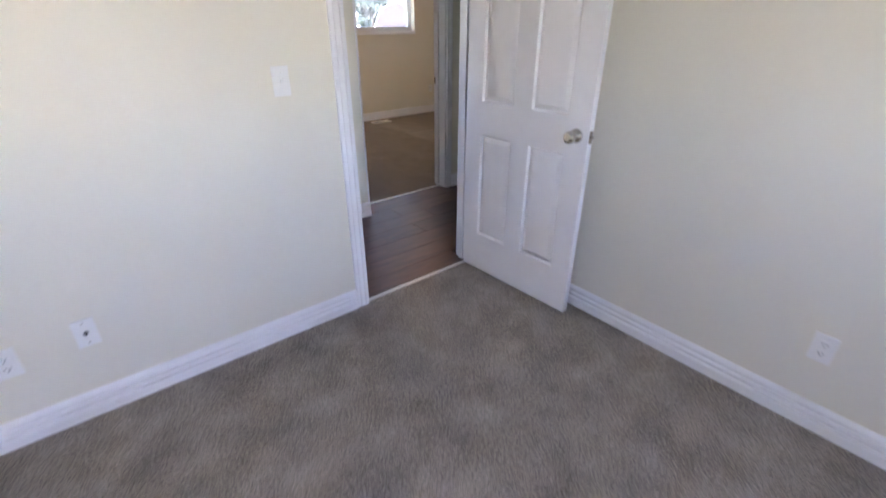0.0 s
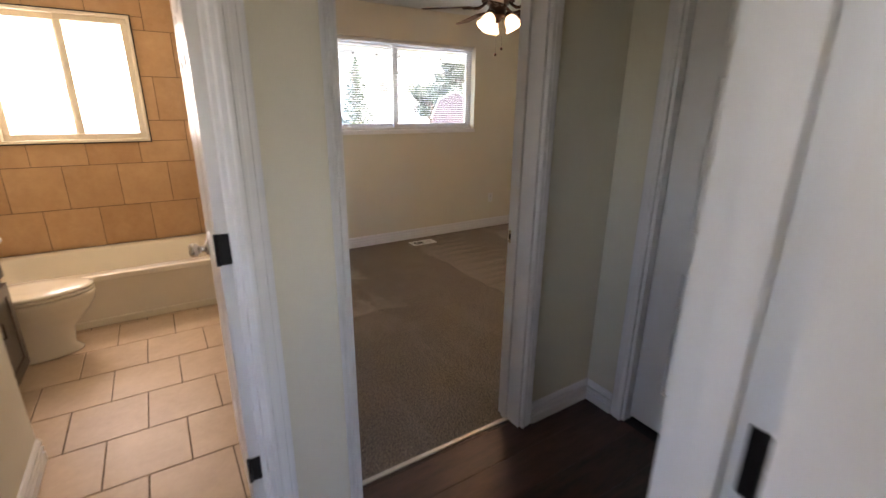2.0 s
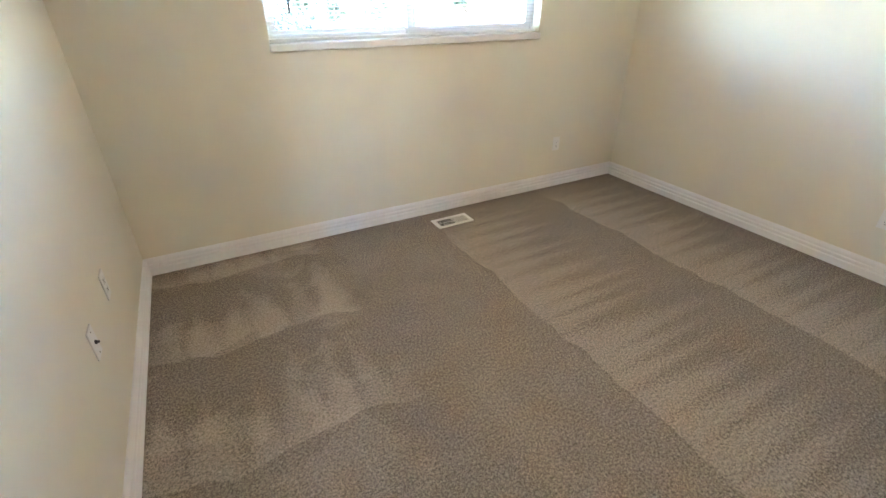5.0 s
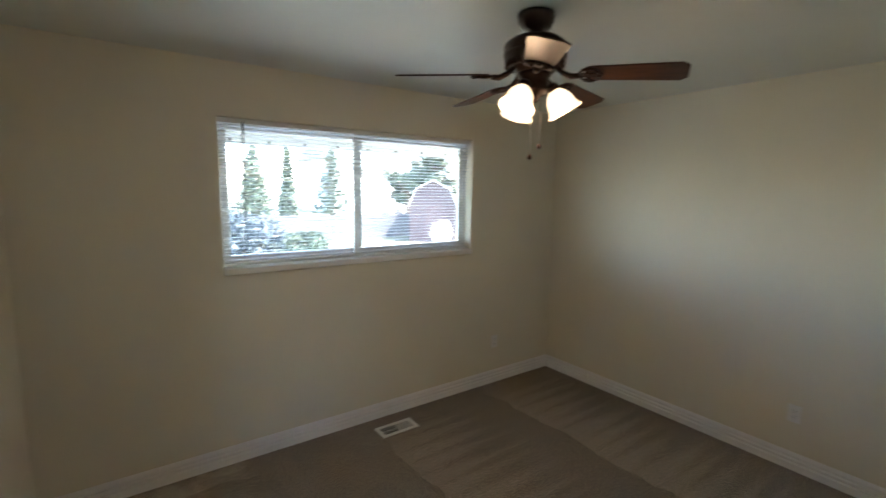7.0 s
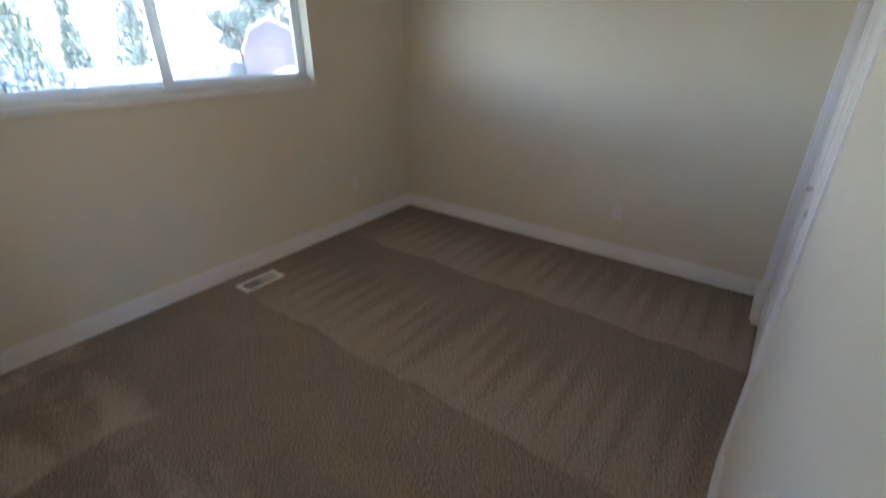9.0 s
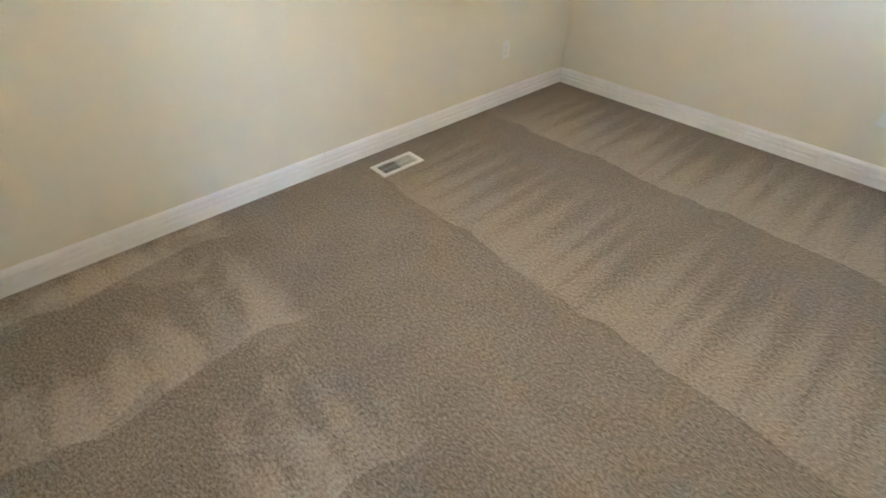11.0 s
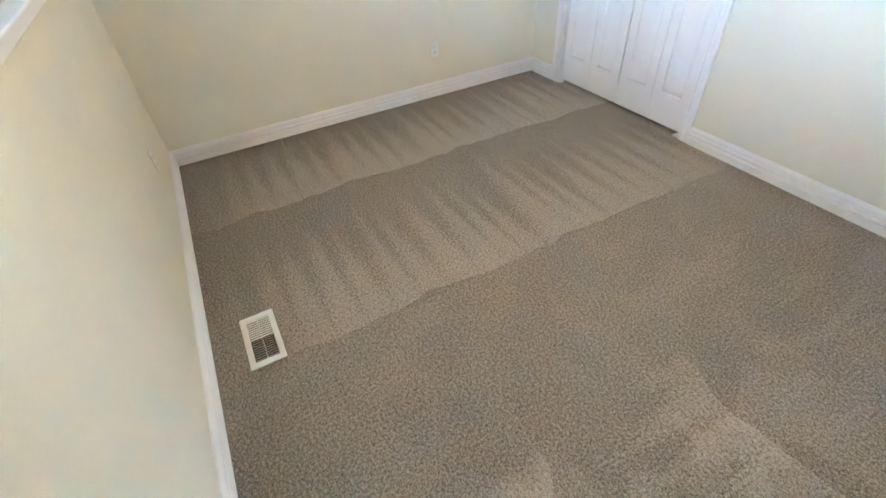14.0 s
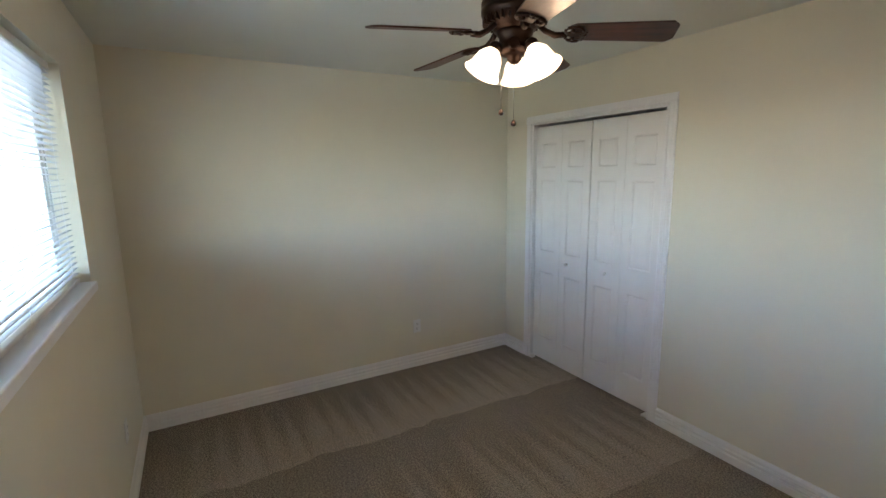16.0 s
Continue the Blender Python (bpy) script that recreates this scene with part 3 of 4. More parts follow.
def six_panel_door(name, m, w, label, knob_x=None, h=2.02, th=0.035):
    root = thing(name, m, label, "door", "structure")
    st = 0.108
    cw = (w - 3 * st) / 2
    cols = [(st, st + cw), (2 * st + cw, 2 * st + 2 * cw)]
    rows = [(0.235, 0.835), (1.005, 1.615), (1.715, 1.915)]
    bm = bmesh.new()
    wells = [(*c, *r) for c in cols for r in rows]
    panel_slab(bm, w, h, th, wells)
    bm.transform(Matrix.Translation((0, 0, 0.012)))
    part("door_leaf", bm, DOOR, root)
    shared = {}
    for c in cols:
        for r in rows:
            if r not in shared:
                shared[r] = mesh_of("panel", raised_field(cw, r[1] - r[0], th), DOOR)
            ob = new("panel", shared[r])
            ob.parent = root
            ob.location = (c[0], 0, r[0] + 0.012)
    door_knob(root, w - 0.062, 0.94, th)
    bm = bmesh.new()
    soft_box(bm, w - 0.001, w + 0.0015, -0.0125, 0.0125, 0.912, 0.968, 0.001, 1)
    lathe(bm, [(0, 0), (0.008, 0), (0.008, 0.009), (0, 0.011)], Matrix.Translation((w + 0.001, 0, 0.94)) @ Matrix.Rotation(radians(90), 4, "Y"), 12)
    part("latch", bm, NICKEL, root, "metal door latch")
    return root


# first bedroom's door, opened into the room
door_1 = six_panel_door("door_1", pose(-3.780, -4.332, 0, 0, 0, -87.6), 0.762, "white six-panel moulded door standing open, satin nickel knob")
for z in (0.34, 1.10, 1.84):
    hinge_leaf(door_1, Matrix.Translation((-0.0015, 0.016, z)) @ Matrix.Rotation(radians(-90), 4, "Z"))
for z in (0.34, 1.12, 1.86):
    bm = bmesh.new()
    soft_box(bm, D1[1] - 0.0165, D1[1] - 0.0135, -4.334, -4.300, z - 0.045, z + 0.045, 0.001, 1)
    bm.transform(door_1.matrix_world.inverted())
    part("hinge", bm, BLACK, door_1, "black metal hinge leaf")
# second bedroom's door, opened against the wall
door_2 = six_panel_door("door_2", pose(-3.737, -2.985, 0, 0, 0, 91.2), 0.711, "white six-panel door folded open against the wall")
for z in (0.34, 1.10, 1.84):
    hinge_leaf(door_2, Matrix.Translation((-0.0015, 0.016, z)) @ Matrix.Rotation(radians(-90), 4, "Z"))
# bathroom door, opened into the bathroom
door_3 = six_panel_door("door_3", pose(-4.1305, -3.128, 0, 0, 0, 88.0), 0.66, "glossy white six-panel bathroom door standing open")
for z in (0.34, 1.10, 1.84):
    hinge_leaf(door_3, Matrix.Translation((-0.0015, 0.016, z)) @ Matrix.Rotation(radians(-90), 4, "Z"))

# strike plate of the second bedroom
bm = bmesh.new()
soft_box(bm, -0.002, 0.0, -0.014, 0.014, -0.029, 0.029, 0.0008, 1)
plate = thing("strike_plate", Matrix.Translation((D2[1] - 0.0145, -3.000, 0.935)), "small nickel strike plate on the door jamb", "strike plate")
part("plate", bm, NICKEL, plate)
bm = bmesh.new()
box(bm, -0.0025, -0.0018, -0.006, 0.007, -0.012, 0.012)
part("latch_hole", bm, SLOT, plate, "dark latch hole")
bm = bmesh.new()
soft_box(bm, 0.0, 0.002, -0.014, 0.014, -0.029, 0.029, 0.0008, 1)
plate = thing("strike_plate", Matrix.Translation((D1[0] + 0.0145, -4.315, 0.955)), "small nickel strike plate on the door jamb", "strike plate")
part("plate", bm, NICKEL, plate)


def bifold_leaf(root, m, w, h, th=0.03, st=0.062):
    """One narrow leaf with a single column of three panels."""
    bm = bmesh.new()
    rows = [(0.20, 0.80), (0.98, 1.585), (1.685, 1.885)]
    wells = [(st, w - st, *r) for r in rows]
    panel_slab(bm, w, h, th, wells)
    bm.transform(m)
    leaf = part("door_leaf", bm, DOOR, root)
    for r in rows:
        b = raised_field(w - 2 * st, r[1] - r[0], th)
        b.transform(m @ Matrix.Translation((st, 0, r[0])))
        part("panel", b, DOOR, leaf)
    return leaf


def small_knob(parent, m):
    bm = bmesh.new()
    lathe(bm, [(0, 0), (0.009, 0), (0.008, 0.010), (0.013, 0.016), (0.016, 0.022), (0.014, 0.028), (0.007, 0.031), (0, 0.031)], m, 20)
    part("knob", bm, PLASTIC, parent, "small round white knob")


closet = thing("bifold_closet_door", Matrix.Translation((CL[0], -3.024, 0)), "closed white four-leaf bifold closet doors with small knobs", "closet door", "structure")
leaf_w = (CL[1] - CL[0] - 0.028 - 0.030) / 4
for i in range(4):
    x0 = 0.014 + 0.004 + i * (leaf_w + 0.0015) + (0.009 if i > 1 else 0)
    leaf = bifold_leaf(closet, Matrix.Translation((x0, 0, 0.022)), leaf_w - 0.0015, 2.020, 0.024)
    if i in (1, 2):
        small_knob(leaf, Matrix.Translation((x0 + (leaf_w * 0.42 if i == 1 else leaf_w * 0.70), 0.012, 0.93)) @ Matrix.Rotation(radians(-90), 4, "X"))
for x in (0.03, CL[1] - CL[0] - 0.03):
    bm = bmesh.new()
    soft_box(bm, x - 0.022, x + 0.022, 0.0, 0.05, 0.0, 0.014, 0.002, 1)
    part("pivot_bracket", bm, PLASTIC, closet, "white floor pivot bracket")

hall_closet = thing("hall_closet_door", Matrix.Translation((-2.425, HC[0], 0)), "closed white bifold hall closet door with round knob", "closet door", "structure")
y0 = 0.017
for leaf_w, stile in ((HC[1] - HC[0] - 0.036 - 0.53, 0.06), (0.53, 0.128)):
    m = Matrix.Translation((0, y0, 0.022)) @ Matrix.Rotation(radians(90), 4, "Z")
    leaf = bifold_leaf(hall_closet, m, leaf_w, 2.015, st=stile)
    if leaf_w > 0.5:
        small_knob(leaf, Matrix.Translation((-0.015, y0 + leaf_w - 0.208, 0.938)) @ Matrix.Rotation(radians(-90), 4, "Y"))
    y0 += leaf_w + 0.002

# ---------------------------------------------------------------- windows
window_1 = thing("window_1", Matrix.Translation((WIN[0], R2_N, WIN[2])), "white vinyl sliding window with two panes", "window", "structure")
W, H = WIN[1] - WIN[0], WIN[3] - WIN[2]


def frame_ring(bm, x0, x1, z0, z1, y0, y1, t, r=0.003):
    soft_box(bm, x0, x1, y0, y1, z0, z0 + t, r, 1)
    soft_box(bm, x0, x1, y0, y1, z1 - t, z1, r, 1)
    soft_box(bm, x0, x0 + t, y0, y1, z0 + t, z1 - t, r, 1)
    soft_box(bm, x1 - t, x1, y0, y1, z0 + t, z1 - t, r, 1)


bm = bmesh.new()
frame_ring(bm, 0, W, 0, H, 0.085, 0.155, 0.022)
part("window_frame", bm, VINYL, window_1)
MID = W * 0.487
for name, xa, xb, y in (("sash", 0.022, MID + 0.036, 0.118), ("sash", MID - 0.040, W - 0.022, 0.090)):
    bm = bmesh.new()
    frame_ring(bm, xa, xb, 0.022, H - 0.022, y, y + 0.026, 0.044)
    s = part(name, bm, VINYL, window_1)
    bm = bmesh.new()
    box(bm, xa + 0.042, xb - 0.042, y + 0.011, y + 0.015, 0.064, H - 0.064)
    g = part("pane", bm, GLASS, s, "clear window pane")
    g.visible_shadow = False
bm = bmesh.new()
soft_box(bm, -0.002, W + 0.002, -0.022, 0.0845, -0.034, 0.006, 0.006, 3)
part("window_sill", bm, TRIM, window_1, "white painted window sill")
bm = bmesh.new()
soft_box(bm, W * 0.405, W * 0.405 + 0.07, 0.060, 0.082, 0.008, 0.028, 0.004, 2)
part("sash_lock", bm, VINYL, window_1, "white sash lock")


def blind(name, m, w, h, slats, tilt, label):
    """Horizontal mini blind: headrail, slats, bottom rail, ladder cords and tilt wand."""
    root = thing(name, m, label, "window blind")
    bm = bmesh.new()
    soft_box(bm, 0.0, w, -0.014, 0.016, h - 0.030, h, 0.002, 1)
    part("headrail", bm, VINYL, root, "white metal headrail")
    bm = bmesh.new()
    soft_box(bm, 0.004, w - 0.004, -0.012, 0.012, 0.004, 0.020, 0.004, 2)
    part("bottom_rail", bm, VINYL, root)
    bm = bmesh.new()
    prof = [(-0.0125, 0.0), (-0.007, 0.0016), (0.0, 0.0022), (0.007, 0.0016), (0.0125, 0.0)]
    c, s = math.cos(radians(tilt)), math.sin(radians(tilt))
    rows = [[bm.verts.new((x, u * c - v * s, u * s + v * c)) for u, v in prof] for x in (0.004, w / 2, w - 0.004)]
    for a, b in zip(rows, rows[1:]):
        for i in range(len(prof) - 1):
            bm.faces.new((a[i], a[i + 1], b[i + 1], b[i])).smooth = True
    me = mesh_of("slat", bm, SLAT)
    gap = (h - 0.030 - 0.030) / slats
    for i in range(slats):
        ob = new("slat", me)
        ob.parent = root
        ob.location = (0, 0, 0.028 + gap * (i + 0.5))
    for x in (0.12, w * 0.37, w * 0.63, w - 0.12):
        for y in (-0.0128, 0.0128):
            bm = bmesh.new()
            tube(bm, [(x, y, 0.012), (x, y, h - 0.02)], 0.0008, 5)
            part("ladder_cord", bm, PLASTIC, root)
    bm = bmesh.new()
    tube(bm, [(0.135, -0.024, h - 0.02), (0.133, -0.028, h - 0.3), (0.130, -0.028, h - 0.74)], 0.0052, 8)
    part("tilt_wand", bm, SLOT, root, "dark tilt wand")
    return root


blind("window_blind", Matrix.Translation((WIN[0] + 0.008, R2_N + 0.045, WIN[2] + 0.008)), W - 0.016, H - 0.010, 36, -8.0, "white mini blind lowered over the window, slats open")

window_2 = thing("window_2", Matrix.Translation((BWIN[0], -0.006, BWIN[2])), "almond framed sliding bathroom window with obscure glass", "window", "structure")
W2, H2 = BWIN[1] - BWIN[0], BWIN[3] - BWIN[2]
bm = bmesh.new()
frame_ring(bm, 0, W2, 0, H2, -0.012, 0.12, 0.022)
part("window_frame", bm, ALMOND, window_2)
bm = bmesh.new()
frame_ring(bm, -0.009, W2 + 0.009, -0.009, H2 + 0.009, -0.004, 0.003, 0.0085, 0.001)
part("caulk_line", bm, SLOT, window_2, "dark caulk line round the frame")
for xa, xb, y in ((0.022, W2 * 0.53, 0.045), (W2 * 0.50, W2 - 0.022, 0.012)):
    bm = bmesh.new()
    frame_ring(bm, xa, xb, 0.022, H2 - 0.022, y, y + 0.028, 0.042)
    s = part("sash", bm, ALMOND, window_2)
    bm = bmesh.new()
    box(bm, xa + 0.040, xb - 0.040, y + 0.012, y + 0.016, 0.062, H2 - 0.062)
    g = part("pane", bm, FROST, s, "bright obscure glass pane")
    g.visible_shadow = False

# Unseen window, placed and sized to set the first bedroom's daylight.
window_3 = thing("window_3", Matrix.Translation((R1WIN[0], R1_S - 0.1, R1WIN[2])), "unseen white vinyl window placed for daylight in the first bedroom", "window", "structure")
bm = bmesh.new()
frame_ring(bm, 0, R1WIN[1] - R1WIN[0], 0, R1WIN[3] - R1WIN[2], -0.04, 0.03, 0.045)
part("window_frame", bm, VINYL, window_3)


# ---------------------------------------------------------------- ceiling fan
def ceiling_fan(m):
    root = thing("ceiling_fan", m, "dark bronze ceiling fan with five walnut blades and three lit shades", "ceiling fan")
    bm = bmesh.new()
    lathe(bm, [(0, 0), (0.072, 0), (0.075, -0.012), (0.072, -0.035), (0.060, -0.058), (0.030, -0.066), (0.024, -0.070), (0.024, -0.098), (0, -0.098)])
    part("canopy", bm, BRONZE, root, "dark bronze ceiling canopy")
    bm = bmesh.new()
    lathe(bm, [(0, -0.090), (0.050, -0.090), (0.098, -0.100), (0.122, -0.118), (0.127, -0.130), (0.127, -0.142), (0.121, -0.146), (0.121, -0.152), (0.128, -0.156), (0.128, -0.172), (0.120, -0.190), (0.104, -0.208), (0.084, -0.222), (0.080, -0.232), (0, -0.232)], steps=48)
    for i in range(30):
        a = 2 * math.pi * i / 30
        b = bmesh.new()
        soft_box(b, 0.094, 0.1225, -0.0045, 0.0045, -0.212, -0.186, 0.002, 1)
        merge(bm, b, Matrix.Rotation(a, 4, "Z"))
    part("motor_housing", bm, BRONZE, root, "ribbed dark bronze motor housing")
    bm = bmesh.new()
    lathe(bm, [(0, -0.226), (0.062, -0.226), (0.070, -0.236), (0.068, -0.248), (0.060, -0.256), (0.060, -0.292), (0.064, -0.297), (0.062, -0.307), (0.048, -0.320), (0.030, -0.325), (0.026, -0.338), (0.014, -0.350), (0, -0.352)])
    part("switch_housing", bm, BRONZE, root)
    bm = bmesh.new()
    lathe(bm, [(0, 0), (0.022, 0), (0.022, 0.002), (0.018, 0.003), (0, 0.003)], Matrix.Rotation(radians(140), 4, "Z") @ Matrix.Translation((0.0600, 0, -0.288)) @ Matrix.Rotation(radians(90), 4, "Y"), 20)
    part("badge", bm, BRONZE, root, "small oval badge")
    # blades
    zb = -0.236
    blade = bmesh.new()
    outline = []
    L0, L1 = 0.205, 0.570
    for i in range(17):
        f = i / 16
        x = L0 + (L1 - L0) * f
        w = 0.053 + 0.015 * f
        if f > 0.93:
            w -= 0.026 * ((f - 0.93) / 0.07) ** 2
        if f < 0.04:
            w -= 0.012
        outline.append((x, w))
    loop = [(x, w) for x, w in outline] + [(x, -w) for x, w in reversed(outline)]
    top = [blade.verts.new((x, y, 0.003)) for x, y in loop]
    low = [blade.verts.new((x, y, -0.003)) for x, y in loop]
    blade.faces.new(top)
    blade.faces.new(low)
    for i in range(len(loop)):
        j = (i + 1) % len(loop)
        blade.faces.new((top[i], top[j], low[j], low[i]))
    blade.transform(Matrix.Rotation(radians(-13), 4, "X"))
    blade_me = mesh_of("blade", blade, BLADE_WOOD)
    iron = bmesh.new()
    tube(iron, [(0.085, 0, 0.028), (0.115, 0, 0.004), (0.150, 0, -0.012), (0.185, 0, -0.010)], [0.010, 0.011, 0.012, 0.011], 8)
    for s in (-1, 1):
        pts = [(0.170, 0, -0.010)]
        for k in range(9):
            a = radians(-20 + 32 * k)
            pts.append((0.222 - 0.034 * math.cos(a), s * (0.010 + 0.030 * math.sin(a) + 0.010), -0.008))
        tube(iron, pts, 0.0065, 6)
    soft_box(iron, 0.195, 0.270, -0.016, 0.016, -0.0115, -0.0045, 0.003, 1)
    for x, y in ((0.215, 0.026), (0.215, -0.026), (0.258, 0.0)):
        lathe(iron, [(0, -0.017), (0.006, -0.016), (0.008, -0.012), (0.008, -0.004), (0, -0.004)], Matrix.Translation((x, y, 0)), 10)
    iron.transform(Matrix.Rotation(radians(-13), 4, "X"))
    iron_me = mesh_of("blade_iron", iron, BRONZE)
    for i in range(5):
        r = Matrix.Translation((0, 0, zb)) @ Matrix.Rotation(radians(12 + 72 * i), 4, "Z") @ Matrix.Rotation(radians(4.0), 4, "Y")
        ob = tagged(new("blade", blade_me), "dark walnut fan blade")
        ob.parent = root
        ob.matrix_local = r
        arm = tagged(new("blade_iron", iron_me), "scrolled bronze blade bracket")
        arm.parent = ob
    # lamps
    for a in (75, 195, 315):
        r = Matrix.Rotation(radians(a), 4, "Z")
        bm = bmesh.new()
        tube(bm, [(0.045, 0, -0.296), (0.062, 0, -0.290), (0.074, 0, -0.297), (0.080, 0, -0.308)], 0.009, 8)
        hold = r @ Matrix.Translation((0.074, 0, -0.288)) @ Matrix.Rotation(radians(-30), 4, "Y") @ Matrix.Diagonal((0.96, 0.96, 0.96, 1))
        bm.transform(r)
        lathe(bm, [(0, 0.010), (0.020, 0.010), (0.026, 0.0), (0.027, -0.020), (0.022, -0.022), (0, -0.022)], hold, 20)
        lamp_arm = part("lamp_arm", bm, BRONZE, root)
        bm = bmesh.new()
        lathe(bm, [(0.023, -0.010), (0.026, -0.022), (0.038, -0.034), (0.050, -0.052), (0.056, -0.074), (0.061, -0.096), (0.069, -0.112), (0.076, -0.120), (0.074, -0.121), (0.066, -0.112), (0.058, -0.096), (0.053, -0.074), (0.047, -0.052), (0.035, -0.035), (0.022, -0.022)], hold, 40, wave=(6, 0.004))
        part("shade", bm, SHADE, lamp_arm, "lit frosted bell glass shade")
        bulb_data = bpy.data.lights.new("bulb", "POINT")
        bulb_data.energy = BULB_WATTS
        bulb_data.color = (1.0, 0.64, 0.36)
        bulb_data.shadow_soft_size = 0.03
        bulb = new("bulb", bulb_data)
        bulb.matrix_world = m @ hold @ Matrix.Translation((0, 0, -0.135))
    # pull chains
    for x, y, z in ((0.062, 0.015, 1.914), (-0.004, 0.004, 1.866)):
        bm = bmesh.new()
        tube(bm, [(x * 0.98, y * 0.98, -0.325), (x, y, z + 0.015 - 2.44)], 0.0013, 5)
        chain = part("pull_chain", bm, NICKEL, root, "thin metal pull chain")
        bm = bmesh.new()
        lathe(bm, [(0, 0.016), (0.004, 0.014), (0.009, 0.006), (0.0105, 0.0), (0.008, -0.007), (0, -0.010)], Matrix.Translation((x, y, z - 2.44)), 12)
        part("pull_bead", bm, BRONZE, chain, "dark round pull bead")
    return root


ceiling_fan(Matrix.Translation((-1.922, -1.530, CEILING)))


# ---------------------------------------------------------------- wall plates and floor register
def outlet(m, label="white duplex wall outlet above the baseboard", jack=False):
    """Local: the wall is the plane y = 0, the plate faces +y."""
    root = thing("wall_outlet", m, label, "wall outlet", group="wall outlets")
    bm = bmesh.new()
    soft_box(bm, -0.035, 0.035, 0.0, 0.006, -0.057, 0.057, 0.0022, 2)
    part("cover_plate", bm, PLASTIC, root)
    if jack:
        bm = bmesh.new()
        lathe(bm, [(0, 0), (0.0075, 0), (0.0075, 0.004), (0.0045, 0.004), (0.0045, 0.012), (0, 0.012)], Matrix.Translation((0, 0.006, 0)) @ Matrix.Rotation(radians(-90), 4, "X"), 16)
        part("jack", bm, SLOT, root, "dark cable jack")
        for z in (-0.042, 0.042):
            bm = bmesh.new()
            lathe(bm, [(0, 0), (0.0035, 0), (0.002, 0.0015), (0, 0.0015)], Matrix.Translation((0, 0.006, z)) @ Matrix.Rotation(radians(-90), 4, "X"), 10)
            part("screw", bm, NICKEL, root)
        return root
    for z in (-0.0195, 0.0195):
        bm = bmesh.new()
        soft_box(bm, -0.0165, 0.0165, 0.004, 0.0078, z - 0.014, z + 0.014, 0.0015, 2)
        recept = part("receptacle", bm, PLASTIC, root)
        for x, w, h in ((-0.0065, 0.0011, 0.0045), (0.0065, 0.0011, 0.0038)):
            bm = bmesh.new()
            box(bm, x - w, x + w, 0.0074, 0.0082, z + 0.003 - h, z + 0.003 + h)
            part("slot", bm, SLOT, recept, "dark slot")
        bm = bmesh.new()
        lathe(bm, [(0, 0), (0.0026, 0), (0.0026, 0.0006), (0, 0.0006)], Matrix.Translation((0, 0.0077, z - 0.008)) @ Matrix.Rotation(radians(-90), 4, "X"), 8)
        part("ground_hole", bm, SLOT, recept, "dark round hole")
    return root


outlet(pose(R2_E, -2.016, 0.364, 0, 0, 90))
outlet(pose(-0.689, R2_N, 0.380, 0, 0, 180))
outlet(pose(R2_W, -0.895, 0.475, 0, 0, -90))
outlet(pose(R2_W, -1.27, 0.465, 0, 0, -90), "white cable wall plate above the baseboard", True)
outlet(pose(-5.693, R1_N, 0.367, 0, 0, 180), "white cable wall plate above the baseboard", True)
outlet(pose(-5.925, R1_N, 0.345, 0, 0, 180))
outlet(pose(R1_E, -6.101, 0.345, 0, 0, 90))

switch = thing("light_switch", pose(-4.814, R1_N, 1.185, 0, 0, 180), "white toggle light switch beside the door", "light switch")
bm = bmesh.new()
soft_box(bm, -0.035, 0.035, 0.0, 0.006, -0.057, 0.057, 0.0022, 2)
part("cover_plate", bm, PLASTIC, switch)
bm = bmesh.new()
soft_box(bm, -0.005, 0.005, 0.004, 0.009, -0.012, 0.012, 0.001, 1)
b2 = bmesh.new()
soft_box(b2, -0.0035, 0.0035, 0.0, 0.016, -0.004, 0.004, 0.0015, 2)
merge(bm, b2, Matrix.Translation((0, 0.006, 0.002)) @ Matrix.Rotation(radians(25), 4, "X"))
part("toggle", bm, PLASTIC, switch, "small white toggle")
for z in (-0.030, 0.030):
    bm = bmesh.new()
    lathe(bm, [(0, 0), (0.0035, 0), (0.002, 0.0015), (0, 0.0015)], Matrix.Translation((0, 0.006, z)) @ Matrix.Rotation(radians(-90), 4, "X"), 10)
    part("screw", bm, PLASTIC, switch)

register = thing("floor_register", Matrix.Translation((-1.815, -0.206, 0.0)), "white metal floor register set in the carpet below the window", "floor vent")
bm = bmesh.new()
for x0, x1, y0, y1 in ((-0.148, 0.148, -0.072, -0.048), (-0.148, 0.148, 0.048, 0.072), (-0.148, -0.118, -0.048, 0.048), (0.118, 0.148, -0.048, 0.048)):
    soft_box(bm, x0, x1, y0, y1, 0.0, 0.008, 0.002, 1)
part("frame", bm, PLASTIC, register)
bm = bmesh.new()
box(bm, -0.118, 0.118, -0.048, 0.048, 0.0005, 0.0015)
part("duct_opening", bm, SLOT, register, "dark duct opening")
bm = bmesh.new()
box(bm, -0.118, 0.118, -0.0015, 0.0015, 0.0015, 0.0030)
part("divider", bm, PLASTIC, register)
lv = bmesh.new()
box(lv, -0.0030, 0.0030, -0.048, 0.048, -0.0007, 0.0007)
lv_me = mesh_of("louver", lv, PLASTIC)
lv = bmesh.new()
box(lv, -0.0021, 0.0021, -0.048, 0.048, -0.0005, 0.0005)
open_me = mesh_of("louver", lv, PLASTIC)
for i in range(18):
    side = 1 if i >= 9 else -1
    ob = new("louver", lv_me if side > 0 else open_me)
    ob.parent = register
    ob.matrix_local = Matrix.Translation((-0.111 + i * 0.01306, 0, 0.0048)) @ Matrix.Rotation(radians(-38 if side > 0 else 30), 4, "Y")

